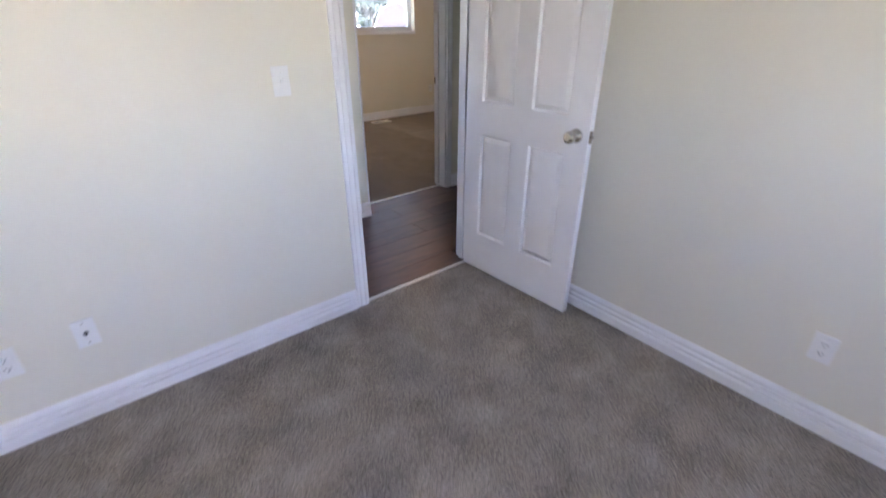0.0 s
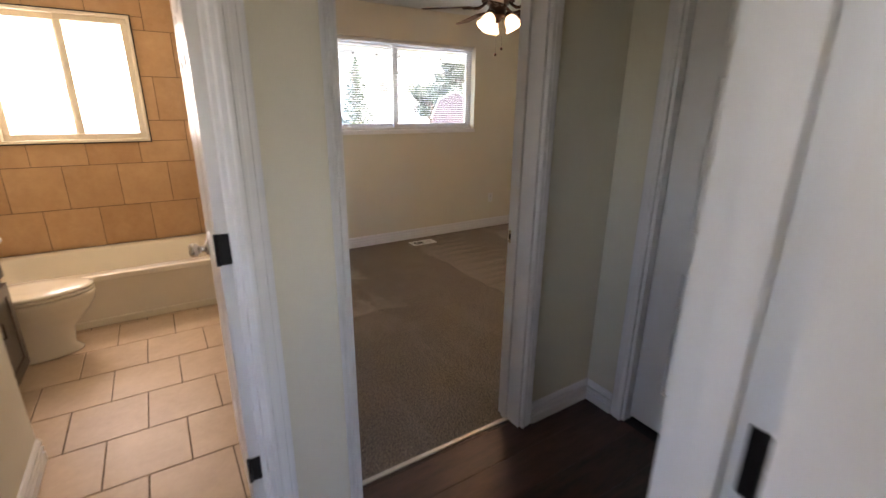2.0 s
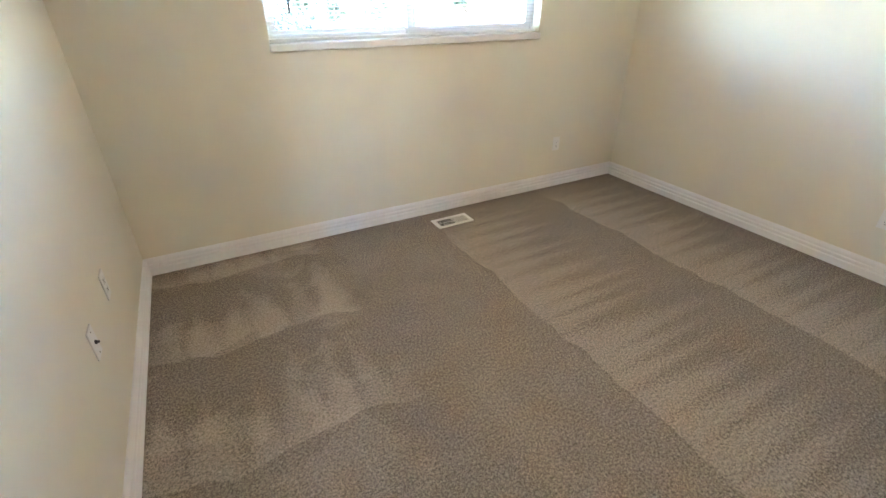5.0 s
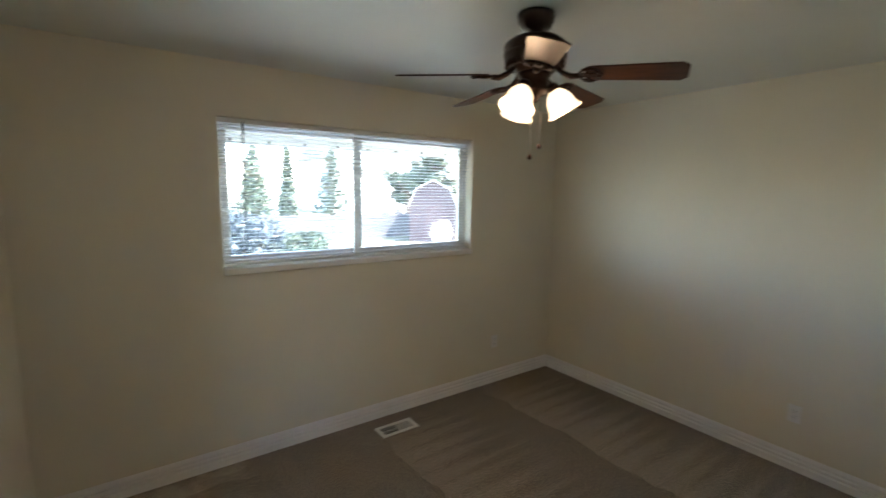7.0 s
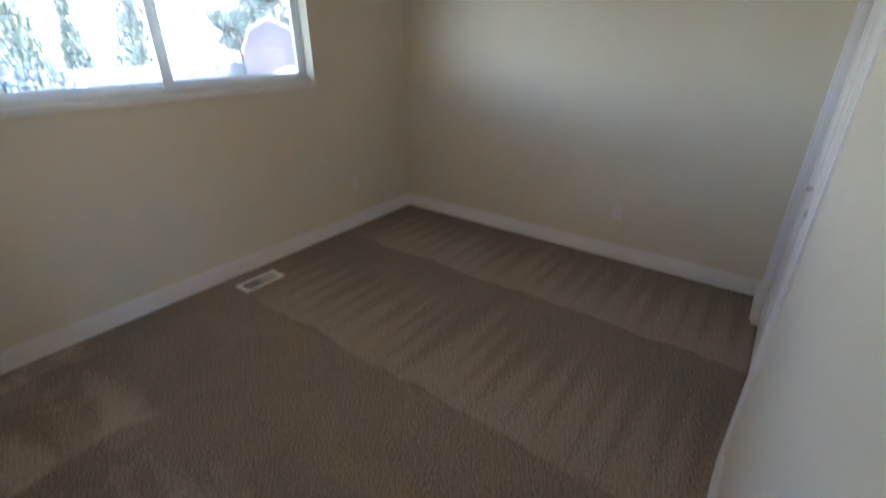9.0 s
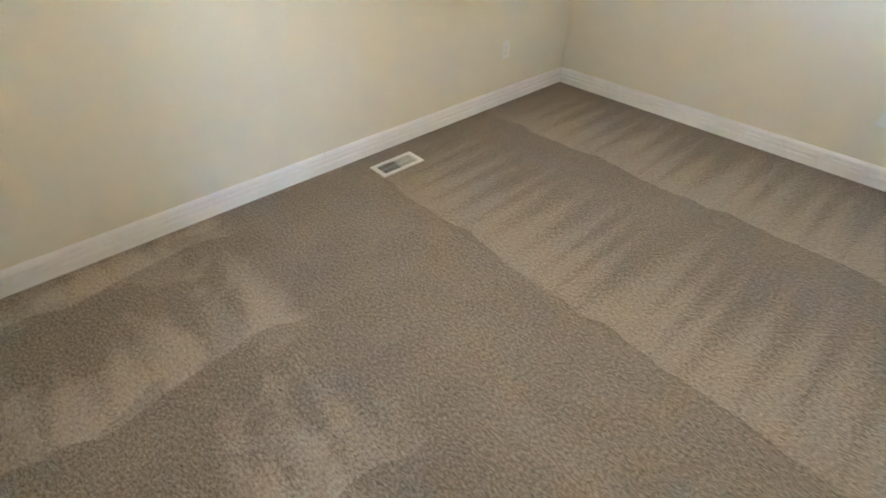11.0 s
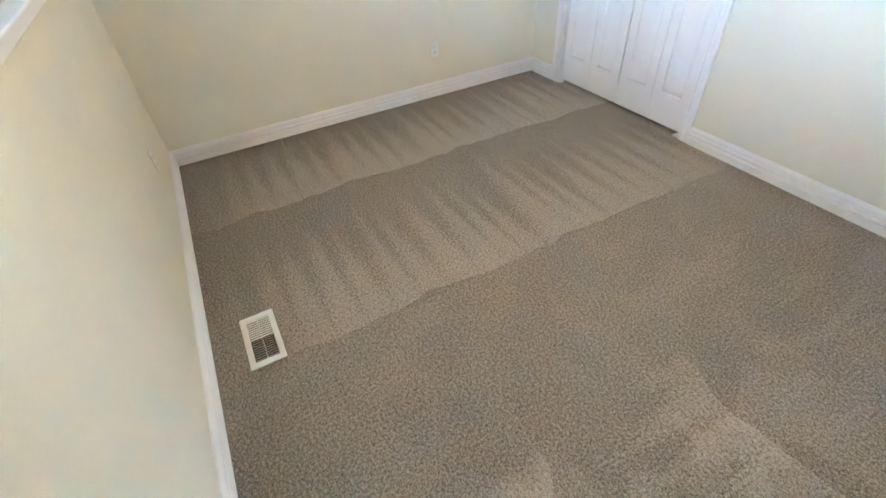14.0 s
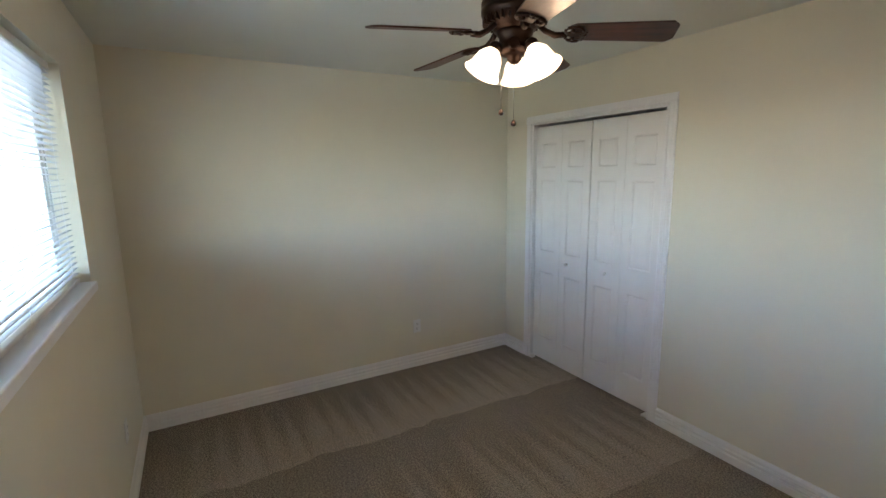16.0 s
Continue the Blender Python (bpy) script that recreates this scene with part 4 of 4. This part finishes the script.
bm = bmesh.new()
tube(bm, [(0, 0, 0), (-0.018, 0, 0), (-0.060, 0, 0)], 0.0055, 8)
lathe(bm, [(0, 0), (0.014, 0), (0.012, 0.006), (0, 0.006)], Matrix.Rotation(radians(-90), 4, "Y"), 14)
stop = thing("door_stop", Matrix.Translation((R1_E - 0.014, -5.03, 0.05)), "small white door stop screwed to the baseboard", "door stop")
part("stop_rod", bm, PLASTIC, stop)
bm = bmesh.new()
lathe(bm, [(0, -0.012), (0.009, -0.012), (0.010, 0), (0.008, 0.006), (0, 0.006)], Matrix.Translation((-0.066, 0, 0)) @ Matrix.Rotation(radians(-90), 4, "Y"), 14)
part("rubber_tip", bm, PLASTIC, stop, "white rubber tip")

# ---------------------------------------------------------------- bathroom
TUB_Y = -0.815
tub = thing("bathtub", Matrix.Translation((BATH_W, TUB_Y, 0)), "bone coloured alcove bathtub with a panelled apron", "bathtub")
TL, TD, TH = BATH_E - BATH_W - 0.004, -0.014 - TUB_Y, 0.37
bm = bmesh.new()
rings = []
for x0, x1, y0, y1, z, r in ((0, TL, 0, TD, TH, 0.02), (0.075, TL - 0.075, 0.085, TD - 0.06, TH, 0.10), (0.085, TL - 0.085, 0.095, TD - 0.07, TH - 0.015, 0.11), (0.13, TL - 0.13, 0.125, TD - 0.10, 0.10, 0.13), (0.20, TL - 0.20, 0.18, TD - 0.16, 0.075, 0.10)):
    ring = []
    for cx, cy, a0 in ((x1 - r, y1 - r, 0), (x0 + r, y1 - r, 90), (x0 + r, y0 + r, 180), (x1 - r, y0 + r, 270)):
        for k in range(7):
            a = radians(a0 + 15 * k)
            ring.append(bm.verts.new((cx + r * math.cos(a), cy + r * math.sin(a), z)))
    rings.append(ring)
for a, b in zip(rings, rings[1:]):
    for i in range(len(a)):
        j = (i + 1) % len(a)
        bm.faces.new((a[i], a[j], b[j], b[i])).smooth = True
bm.faces.new(rings[-1])
part("basin", bm, BONE, tub)
bm = bmesh.new()
soft_box(bm, 0, TL, -0.010, 0.030, TH - 0.045, TH + 0.001, 0.010, 3)
soft_box(bm, 0, TL, 0.012, 0.03, 0.0, TH - 0.04, 0.002, 1)
soft_box(bm, 0, TL, -0.004, 0.014, 0.0, 0.055, 0.006, 2)
for x0, x1 in ((0.0, 0.055), (TL - 0.055, TL)):
    soft_box(bm, x0, x1, -0.002, 0.014, 0.05, TH - 0.04, 0.006, 2)
part("apron", bm, BONE, tub)

toilet = thing("toilet", Matrix.Translation((BATH_W, -1.09, 0)), "bone coloured toilet with closed lid beside the bathtub", "toilet")
bm = bmesh.new()
soft_box(bm, 0.012, 0.20, -0.21, 0.21, 0.37, 0.72, 0.02, 3)
part("tank", bm, BONE, toilet)
bm = bmesh.new()
soft_box(bm, 0.005, 0.21, -0.22, 0.22, 0.72, 0.755, 0.012, 3)
part("tank_lid", bm, BONE, toilet)


def oval_loft(bm, sections, steps=36):
    """Stacked ovals (centre x, half length, half width, z)."""
    rs = []
    for cx, a, b, z in sections:
        ring = []
        for i in range(steps):
            t = 2 * math.pi * i / steps
            c, s = math.cos(t), math.sin(t)
            ring.append(bm.verts.new((cx + a * c, b * s * (1 - 0.12 * c), z)))
        rs.append(ring)
    for p, q in zip(rs, rs[1:]):
        for i in range(steps):
            j = (i + 1) % steps
            bm.faces.new((p[i], p[j], q[j], q[i])).smooth = True
    bm.faces.new(rs[0])
    bm.faces.new(rs[-1])


bm = bmesh.new()
oval_loft(bm, [(0.36, 0.26, 0.115, 0), (0.36, 0.265, 0.12, 0.015), (0.355, 0.235, 0.105, 0.05), (0.37, 0.235, 0.10, 0.16), (0.41, 0.26, 0.125, 0.23), (0.455, 0.275, 0.165, 0.31), (0.47, 0.275, 0.18, 0.36), (0.47, 0.272, 0.178, 0.385)])
part("bowl", bm, BONE, toilet)
bm = bmesh.new()
oval_loft(bm, [(0.465, 0.270, 0.178, 0.386), (0.465, 0.278, 0.184, 0.390), (0.465, 0.278, 0.184, 0.402), (0.465, 0.270, 0.178, 0.406)])
part("seat", bm, BONE, toilet)
bm = bmesh.new()
oval_loft(bm, [(0.463, 0.272, 0.180, 0.408), (0.463, 0.280, 0.186, 0.412), (0.463, 0.278, 0.184, 0.424), (0.463, 0.255, 0.165, 0.432), (0.463, 0.15, 0.09, 0.435)])
part("lid", bm, BONE, toilet, "glossy closed toilet lid")

VX, VY0, VY1 = -5.01, -2.165, -1.40
vanity = thing("vanity_cabinet", Matrix.Translation((BATH_W, VY0, 0)), "espresso wood bathroom vanity cabinet with panelled doors", "vanity")
vd, vw = VX - BATH_W, VY1 - VY0
bm = bmesh.new()
soft_box(bm, 0.002, vd - 0.02, 0, vw, 0.09, 0.80, 0.003, 1)
box(bm, 0.002, vd - 0.08, 0.01, vw - 0.01, 0.0, 0.09)
part("cabinet_body", bm, ESPRESSO, vanity)
for i in range(2):
    y0, y1 = 0.015 + i * (vw / 2), vw / 2 - 0.008 + i * (vw / 2)
    bm = bmesh.new()
    panel_slab(bm, y1 - y0, 0.47, 0.02, [(0.055, y1 - y0 - 0.055, 0.055, 0.415)])
    bm.transform(Matrix.Translation((vd - 0.010, y0, 0.12)) @ Matrix.Rotation(radians(90), 4, "Z"))
    d = part("cabinet_door", bm, ESPRESSO, vanity)
    bm = bmesh.new()
    hy = y1 - 0.03 if i == 0 else y0 + 0.03
    tube(bm, [(vd, hy, 0.49), (vd + 0.026, hy, 0.485), (vd + 0.026, hy, 0.41), (vd, hy, 0.405)], 0.0045, 8)
    part("handle", bm, BRONZE, d, "dark metal bar handle")
    bm = bmesh.new()
    soft_box(bm, vd - 0.02, vd, y0, y1, 0.625, 0.765, 0.003, 1)
    part("drawer_front", bm, ESPRESSO, vanity)
bm = bmesh.new()
soft_box(bm, 0.002, vd + 0.03, -0.012, vw + 0.012, 0.80, 0.832, 0.008, 3)
counter = part("countertop", bm, MARBLE, vanity, "pale cultured marble top")
bm = bmesh.new()
soft_box(bm, 0.002, 0.02, -0.012, vw + 0.012, 0.832, 0.92, 0.004, 2)
part("backsplash", bm, MARBLE, counter)

# ---------------------------------------------------------------- outdoors
bm = bmesh.new()
box(bm, -2500, 2500, NORTH, 2500, -0.9, -0.5)
box(bm, -2500, 2500, -2500, NORTH, -0.9, -0.5)
single("ground", bm, GRASS, "dry green lawn reaching to the horizon", "ground", "structure")
bm = bmesh.new()
box(bm, -7, 3, NORTH, 3.6, -0.5, -0.42)
single("patio", bm, CONCRETE, "pale concrete patio behind the house", "patio", "structure")
awning = thing("patio_cover", Matrix.Translation((-2.5, NORTH, 2.35)), "pale translucent ribbed patio cover fixed to the house wall", "patio cover")
me = None
for i in range(8):
    if me is None:
        bm = bmesh.new()
        soft_box(bm, -2.6, 9.0, 0.0, 0.165, 0.0, 0.05, 0.006, 1)
        me = mesh_of("rib_panel", bm, COVER)
    ob = new("rib_panel", me)
    ob.parent = awning
    ob.location = (0, 0.002 + i * 0.175, 0.0 - i * 0.022)
bm = bmesh.new()
soft_box(bm, -2.6, 9.0, 1.402, 1.44, -0.235, -0.125, 0.006, 1)
part("gutter", bm, SIDING, awning)
for i in range(33):
    bm = bmesh.new()
    lathe(bm, [(0, 0), (0.014, 0), (0.012, 0.010), (0, 0.012)], Matrix.Translation((-2.4 + i * 0.34, 1.402, -0.205)) @ Matrix.Rotation(radians(90), 4, "X"), 10)
    part("bolt", bm, SLOT, awning, "dark bolt head")


def fence(x0, x1, y, h=1.35):
    root = thing("fence", Matrix.Translation((x0, y, -0.5)), "weathered grey wooden board fence across the yard", "fence")
    bm = bmesh.new()
    soft_box(bm, 0, 0.135, -0.01, 0.01, 0.02, h, 0.004, 1)
    me = mesh_of("board", bm, FENCE_WOOD)
    n = int((x1 - x0) / 0.15)
    for i in range(n):
        ob = new("board", me)
        ob.parent = root
        ob.location = (i * 0.15, 0, random.uniform(-0.012, 0.012))
    for z in (0.3, 0.85):
        bm = bmesh.new()
        box(bm, 0, x1 - x0, 0.012, 0.05, z, z + 0.08)
        part("rail", bm, FENCE_WOOD, root)


fence(-14.0, 16.0, 15.6, 1.1)


def shed(m):
    """Gambrel-roofed garden shed; the gable end faces -y."""
    root = thing("garden_shed", m, "red-brown wooden barn shed with a pale gambrel roof", "shed")
    prof = [(-1.5, 0), (1.5, 0), (1.5, 1.9), (1.05, 2.65), (0, 3.05), (-1.05, 2.65), (-1.5, 1.9)]
    bm = bmesh.new()
    a = [bm.verts.new((x, 0, z)) for x, z in prof]
    b = [bm.verts.new((x, 3.2, z)) for x, z in prof]
    bm.faces.new(a)
    bm.faces.new(b)
    for i in range(len(prof)):
        j = (i + 1) % len(prof)
        bm.faces.new((a[i], a[j], b[j], b[i]))
    part("wall", bm, BARN, root)
    for i in range(19):
        bm = bmesh.new()
        x = -1.46 + i * 0.16
        top = 1.88 if abs(x) > 1.45 else (1.9 + (1.5 - abs(x)) / 0.45 * 0.75 if abs(x) > 1.05 else 2.65 + (1.05 - abs(x)) / 1.05 * 0.4)
        box(bm, x, x + 0.02, -0.015, -0.001, 0.05, top - 0.05)
        part("batten", bm, BARN, root)
    edge = [(1.62, 1.78), (1.10, 2.70), (0, 3.13), (-1.10, 2.70), (-1.62, 1.78)]
    for p, q in zip(edge, edge[1:]):
        bm = bmesh.new()
        n = Vector((q[1] - p[1], 0, -(q[0] - p[0]))).normalized() * -0.05
        vs = []
        for y in (-0.14, 3.34):
            for pt in (p, q):
                for k in (0, 1):
                    vs.append(bm.verts.new(Vector((pt[0], y, pt[1])) + n * k))
        for f in ((0, 1, 3, 2), (4, 6, 7, 5), (0, 4, 5, 1), (2, 3, 7, 6), (0, 2, 6, 4), (1, 5, 7, 3)):
            bm.faces.new([vs[i] for i in f])
        part("roof", bm, SIDING, root, "pale roof panel")
    bm = bmesh.new()
    soft_box(bm, -0.55, 0.55, -0.035, -0.016, 0.1, 1.9, 0.005, 1)
    part("shed_door", bm, BARN, root)


shed(pose(7.45, 13.0, -0.5, 0, 0, -35) @ Matrix.Diagonal((0.66, 0.66, 0.85, 1.0)))


def house(m, w, d, h):
    root = thing("house", m, "white two-storey neighbouring house with a grey roof", "house")
    bm = bmesh.new()
    box(bm, 0, w, 0, d, 0, h)
    part("wall", bm, SIDING, root)
    bm = bmesh.new()
    vs = [bm.verts.new(v) for v in ((-0.4, -0.5, h), (w + 0.4, -0.5, h), (w + 0.4, d + 0.5, h), (-0.4, d + 0.5, h), (-0.4, d / 2, h + 1.7), (w + 0.4, d / 2, h + 1.7))]
    for f in ((0, 1, 5, 4), (2, 3, 4, 5), (0, 4, 3), (1, 2, 5), (0, 3, 2, 1)):
        bm.faces.new([vs[i] for i in f])
    part("roof", bm, ROOF, root)
    for x, z in ((2.6, 3.15), (5.3, 3.15), (9.4, 3.15), (6.2, 1.0), (9.4, 1.0)):
        bm = bmesh.new()
        frame_ring(bm, x - 0.55, x + 0.55, z, z + 1.1, -0.05, 0.01, 0.08)
        win = part("window", bm, SIDING, root)
        bm = bmesh.new()
        box(bm, x - 0.47, x + 0.47, -0.02, -0.005, z + 0.08, z + 1.02)
        part("pane", bm, DARK_GLASS, win)
    bm = bmesh.new()
    soft_box(bm, 2.3, 3.8, -0.03, -0.004, 0.05, 2.1, 0.01, 1)
    part("garage_door", bm, ROOF, root, "dark open garage door")


house(Matrix.Translation((12.2, 36.0, -0.5)), 13.0, 9.0, 5.0)


def parked_car(m):
    root = thing("parked_car", m, "silver car parked behind the fence", "car")
    bm = bmesh.new()
    prof = [(-2.2, 0.35), (2.2, 0.35), (2.25, 0.6), (2.15, 0.85), (1.2, 0.95), (0.6, 1.42), (-1.0, 1.45), (-1.7, 1.0), (-2.2, 0.92), (-2.28, 0.6)]
    a = [bm.verts.new((x, -0.85, z)) for x, z in prof]
    b = [bm.verts.new((x, 0.85, z)) for x, z in prof]
    bm.faces.new(a)
    bm.faces.new(b)
    for i in range(len(prof)):
        j = (i + 1) % len(prof)
        bm.faces.new((a[i], a[j], b[j], b[i]))
    bmesh.ops.bevel(bm, geom=bm.edges[:], offset=0.05, segments=2, affect="EDGES")
    part("body", bm, CAR_PAINT, root)
    for x0, x1 in ((-0.95, -0.15), (-0.05, 0.55)):
        bm = bmesh.new()
        soft_box(bm, x0, x1, -0.862, -0.84, 1.0, 1.34, 0.01, 1)
        part("side_window", bm, DARK_GLASS, root)
    for x in (-1.4, 1.4):
        for y in (-0.8, 0.8):
            bm = bmesh.new()
            lathe(bm, [(0, -0.1), (0.33, -0.1), (0.34, 0), (0.33, 0.1), (0, 0.1)], Matrix.Translation((x, y, 0.34)) @ Matrix.Rotation(radians(90), 4, "X"), 24)
            part("wheel", bm, RUBBER, root)


parked_car(pose(15.6, 29.0, -0.5, 0, 0, 8))


def foliage(bm, centre, spread, count, size, rnd):
    for _ in range(count):
        while True:
            p = Vector((rnd.uniform(-1, 1), rnd.uniform(-1, 1), rnd.uniform(-1, 1)))
            if 0.25 < p.length < 1:
                break
        c = Vector(centre) + Vector((p.x * spread[0], p.y * spread[1], p.z * spread[2]))
        q = Euler((rnd.uniform(0, 6.3), rnd.uniform(0, 6.3), rnd.uniform(0, 6.3))).to_matrix()
        s = size * rnd.uniform(0.6, 1.4)
        bm.faces.new([bm.verts.new(c + q @ Vector(v)) for v in ((-s, 0, 0), (0, -s * 0.45, 0.1 * s), (s, 0, 0), (0, s * 0.45, 0.1 * s))])


def tree(m, height, crown, seed, label, conifer=False):
    rnd = random.Random(seed)
    root = thing("tree", m, label, "tree")
    bm = bmesh.new()
    tube(bm, [(0, 0, 0), (0.06, 0.03, height * 0.3), (-0.05, 0.02, height * 0.6), (0.02, 0, height * 0.92)], [0.22, 0.17, 0.11, 0.03], 9)
    for _ in range(9):
        a, z = rnd.uniform(0, 6.28), height * rnd.uniform(0.3, 0.7)
        r = crown * rnd.uniform(0.5, 0.85)
        tube(bm, [(0, 0, z), (r * 0.5 * math.cos(a), r * 0.5 * math.sin(a), z + 0.5), (r * math.cos(a), r * math.sin(a), z + 1.0)], [0.07, 0.045, 0.015], 6)
    part("trunk", bm, BARK, root)
    bm = bmesh.new()
    if conifer:
        for k in range(16):
            f = k / 15
            r = crown * (1 - f) + 0.15
            foliage(bm, (0, 0, height * (0.12 + 0.88 * f)), (r, r, height * 0.05), int(30 + 110 * (1 - f)), 0.14, rnd)
    else:
        for _ in range(16):
            a, r = rnd.uniform(0, 6.28), crown * rnd.uniform(0.1, 0.8)
            s = crown * rnd.uniform(0.3, 0.5)
            foliage(bm, (r * math.cos(a), r * math.sin(a), height * rnd.uniform(0.45, 0.95)), (s, s, s * 0.75), 230, 0.13, rnd)
    part("crown", bm, LEAF, root)


tree(pose(2.05, 21.0, -0.5), 4.5, 0.95, 3, "tall dark conifer behind the yard", True)
tree(pose(4.6, 24.0, -0.5), 4.7, 0.5, 4, "slender dark conifer behind the yard", True)
tree(pose(8.5, 27.0, -0.5), 5.0, 1.3, 5, "dark conifer behind the yard", True)
tree(pose(10.9, 17.5, -0.5), 5.2, 2.2, 6, "leafy green tree behind the shed")
tree(pose(11.3, 21.5, -0.5), 3.6, 1.2, 7, "small leafy tree beside the shed")


def shrub(m, spread, count, seed, label, mat=LEAF, size=0.07):
    rnd = random.Random(seed)
    root = thing("shrub", m, label, "shrub")
    bm = bmesh.new()
    for k in range(7):
        a = k * 0.9
        tube(bm, [(0, 0, 0), (spread[0] * 0.5 * math.cos(a), spread[1] * 0.5 * math.sin(a), spread[2])], [0.03, 0.012], 5)
    part("stems", bm, BARK, root)
    bm = bmesh.new()
    for _ in range(14):
        c = (rnd.uniform(-0.6, 0.6) * spread[0], rnd.uniform(-0.6, 0.6) * spread[1], rnd.uniform(0.5, 1.4) * spread[2])
        foliage(bm, c, tuple(0.45 * v for v in spread), count, size, rnd)
    part("leaves", bm, mat, root)


shrub(pose(-2.0, 7.5, -0.5), (2.0, 1.0, 1.15), 420, 11, "large dense blue-green shrub by the patio", BLUE_LEAF)
shrub(pose(1.4, 11.5, -0.5), (0.9, 0.7, 0.5), 240, 12, "low green shrub in the yard")
shrub(pose(6.9, 11.5, -0.5), (0.5, 0.4, 0.6), 120, 13, "shrub with white blossoms beside the shed", FLOWER, 0.05)

# ---------------------------------------------------------------- planks and tiles
hall_floor = thing("floor_hall", Matrix.Translation((0, 0, 0)), "dark brown wood plank floor in the hall", "floor", "structure")
bm = bmesh.new()
box(bm, -6.2, HALL_E, HALL_S, CHUNK_Y, -0.03, -0.006)
box(bm, CHUNK_X, HALL_E, CHUNK_Y, -3.05, -0.03, -0.006)
box(bm, D1[0], D1[1], -4.325, HALL_S, -0.03, -0.006)
box(bm, DB[0], DB[1], CHUNK_Y, -3.2, -0.03, -0.006)
box(bm, HALL_E, -1.87, HALL_S, HALL_N, -0.03, -0.006)
part("underlay", bm, SLOT, hall_floor)
PW, PL = 0.178, 1.22
y = -4.325
rnd = random.Random(5)
row = 0
while y < -3.05:
    y1 = min(y + PW, -3.05)
    x = -6.2 - rnd.uniform(0, PL)
    while x < HALL_E:
        xa, xb = max(x, -6.2), min(x + PL, HALL_E)
        if y1 > -3.2:
            xa = max(xa, CHUNK_X)
        if y < HALL_S - 0.001 and y1 <= HALL_S + 0.09:
            xa, xb = max(xa, D1[0] + 0.001), min(xb, D1[1] - 0.001)
        if xb - xa > 0.02:
            bm = bmesh.new()
            soft_box(bm, -(xb - xa) / 2 + 0.0006, (xb - xa) / 2 - 0.0006, -(y1 - y) / 2 + 0.0006, (y1 - y) / 2 - 0.0006, -0.006, 0.0, 0.001, 1)
            ob = part("plank", bm, VINYL_PLANK, hall_floor)
            ob.location = ((xa + xb) / 2, (y + y1) / 2, 0)
        x += PL
    y = y1
    row += 1


def tile_piece(name, w, h, th, mat):
    bm = bmesh.new()
    soft_box(bm, -w / 2, w / 2, -h / 2, h / 2, -th, 0, 0.002, 1)
    return mesh_of(name, bm, mat)


bath_floor = thing("floor_bath", Matrix.Translation((0, 0, 0)), "beige ceramic tile floor with brown joints", "floor", "structure")
bm = bmesh.new()
box(bm, BATH_W, BATH_E, BATH_S, R2_N, -0.03, -0.004)
box(bm, DB[0] + 0.014, DB[1] - 0.014, -3.2, BATH_S, -0.03, -0.004)
part("grout_bed", bm, GROUT, bath_floor)
TX, TY = 0.325, 0.337
cache = {}
k = -3
while True:
    y0 = -2.198 + k * TY
    if y0 > TUB_Y:
        break
    x = -4.48 + (TX / 2 if k % 2 else 0) - 4 * TX
    while x < BATH_E:
        xa, xb = max(x, BATH_W), min(x + TX, BATH_E)
        ya, yb = max(y0, -3.2), y0 + TY
        if ya < BATH_S - 0.05:
            xa, xb = max(xa, DB[0] + 0.016), min(xb, DB[1] - 0.016)
        if xb - xa > 0.02 and yb - ya > 0.02:
            key = (round(xb - xa, 3), round(yb - ya, 3))
            if key not in cache:
                cache[key] = tile_piece("tile", key[0] - 0.005, key[1] - 0.005, 0.006, FLOOR_TILE)
            ob = new("tile", cache[key])
            ob.parent = bath_floor
            ob.location = ((xa + xb) / 2, (ya + yb) / 2, 0.0)
        x += TX
    k += 1

tub_wall = thing("tile_wall", Matrix.Translation((0, 0, 0)), "tan ceramic tiles round the bathtub with brown joints", "tile wall", "structure")
bm = bmesh.new()
for x0, x1, z0, z1 in ((BATH_W, BWIN[0], TH, CEILING), (BWIN[1], BATH_E, TH, CEILING), (BWIN[0], BWIN[1], TH, BWIN[2]), (BWIN[0], BWIN[1], BWIN[3], CEILING)):
    box(bm, x0, x1, 0.003, 0.0115, z0, z1)
part("grout_bed", bm, GROUT, tub_wall)
WX, WZ = 0.348, 0.333
cache = {}
for k in range(-1, 7):
    z0 = 0.690 + k * WZ
    x = -4.345 + (0 if k % 2 else WX / 2) - 4 * WX
    while x < BATH_E:
        xa, xb, za, zb = max(x, BATH_W), min(x + WX, BATH_E), max(z0, TH), min(z0 + WZ, CEILING)
        # cut the tile where the window opening takes a part of it
        cells = [(xa, xb, za, zb)]
        if xa < BWIN[1] and xb > BWIN[0] and za < BWIN[3] and zb > BWIN[2]:
            cells = []
            if za < BWIN[2] - 0.02:
                cells.append((xa, xb, za, BWIN[2]))
            if zb > BWIN[3] + 0.02:
                cells.append((xa, xb, BWIN[3], zb))
            lo, hi = max(za, BWIN[2]), min(zb, BWIN[3])
            if xa < BWIN[0] - 0.02:
                cells.append((xa, BWIN[0], lo, hi))
            if xb > BWIN[1] + 0.02:
                cells.append((BWIN[1], xb, lo, hi))
        for a, b, c, d in cells:
            if b - a < 0.02 or d - c < 0.02:
                continue
            key = (round(b - a, 3), round(d - c, 3))
            if key not in cache:
                cache[key] = tile_piece("tile", key[0] - 0.0045, key[1] - 0.0045, 0.006, WALL_TILE)
            ob = new("tile", cache[key])
            ob.parent = tub_wall
            ob.matrix_local = Matrix.Translation(((a + b) / 2, 0.0, (c + d) / 2)) @ Matrix.Rotation(radians(90), 4, "X")
        x += WX
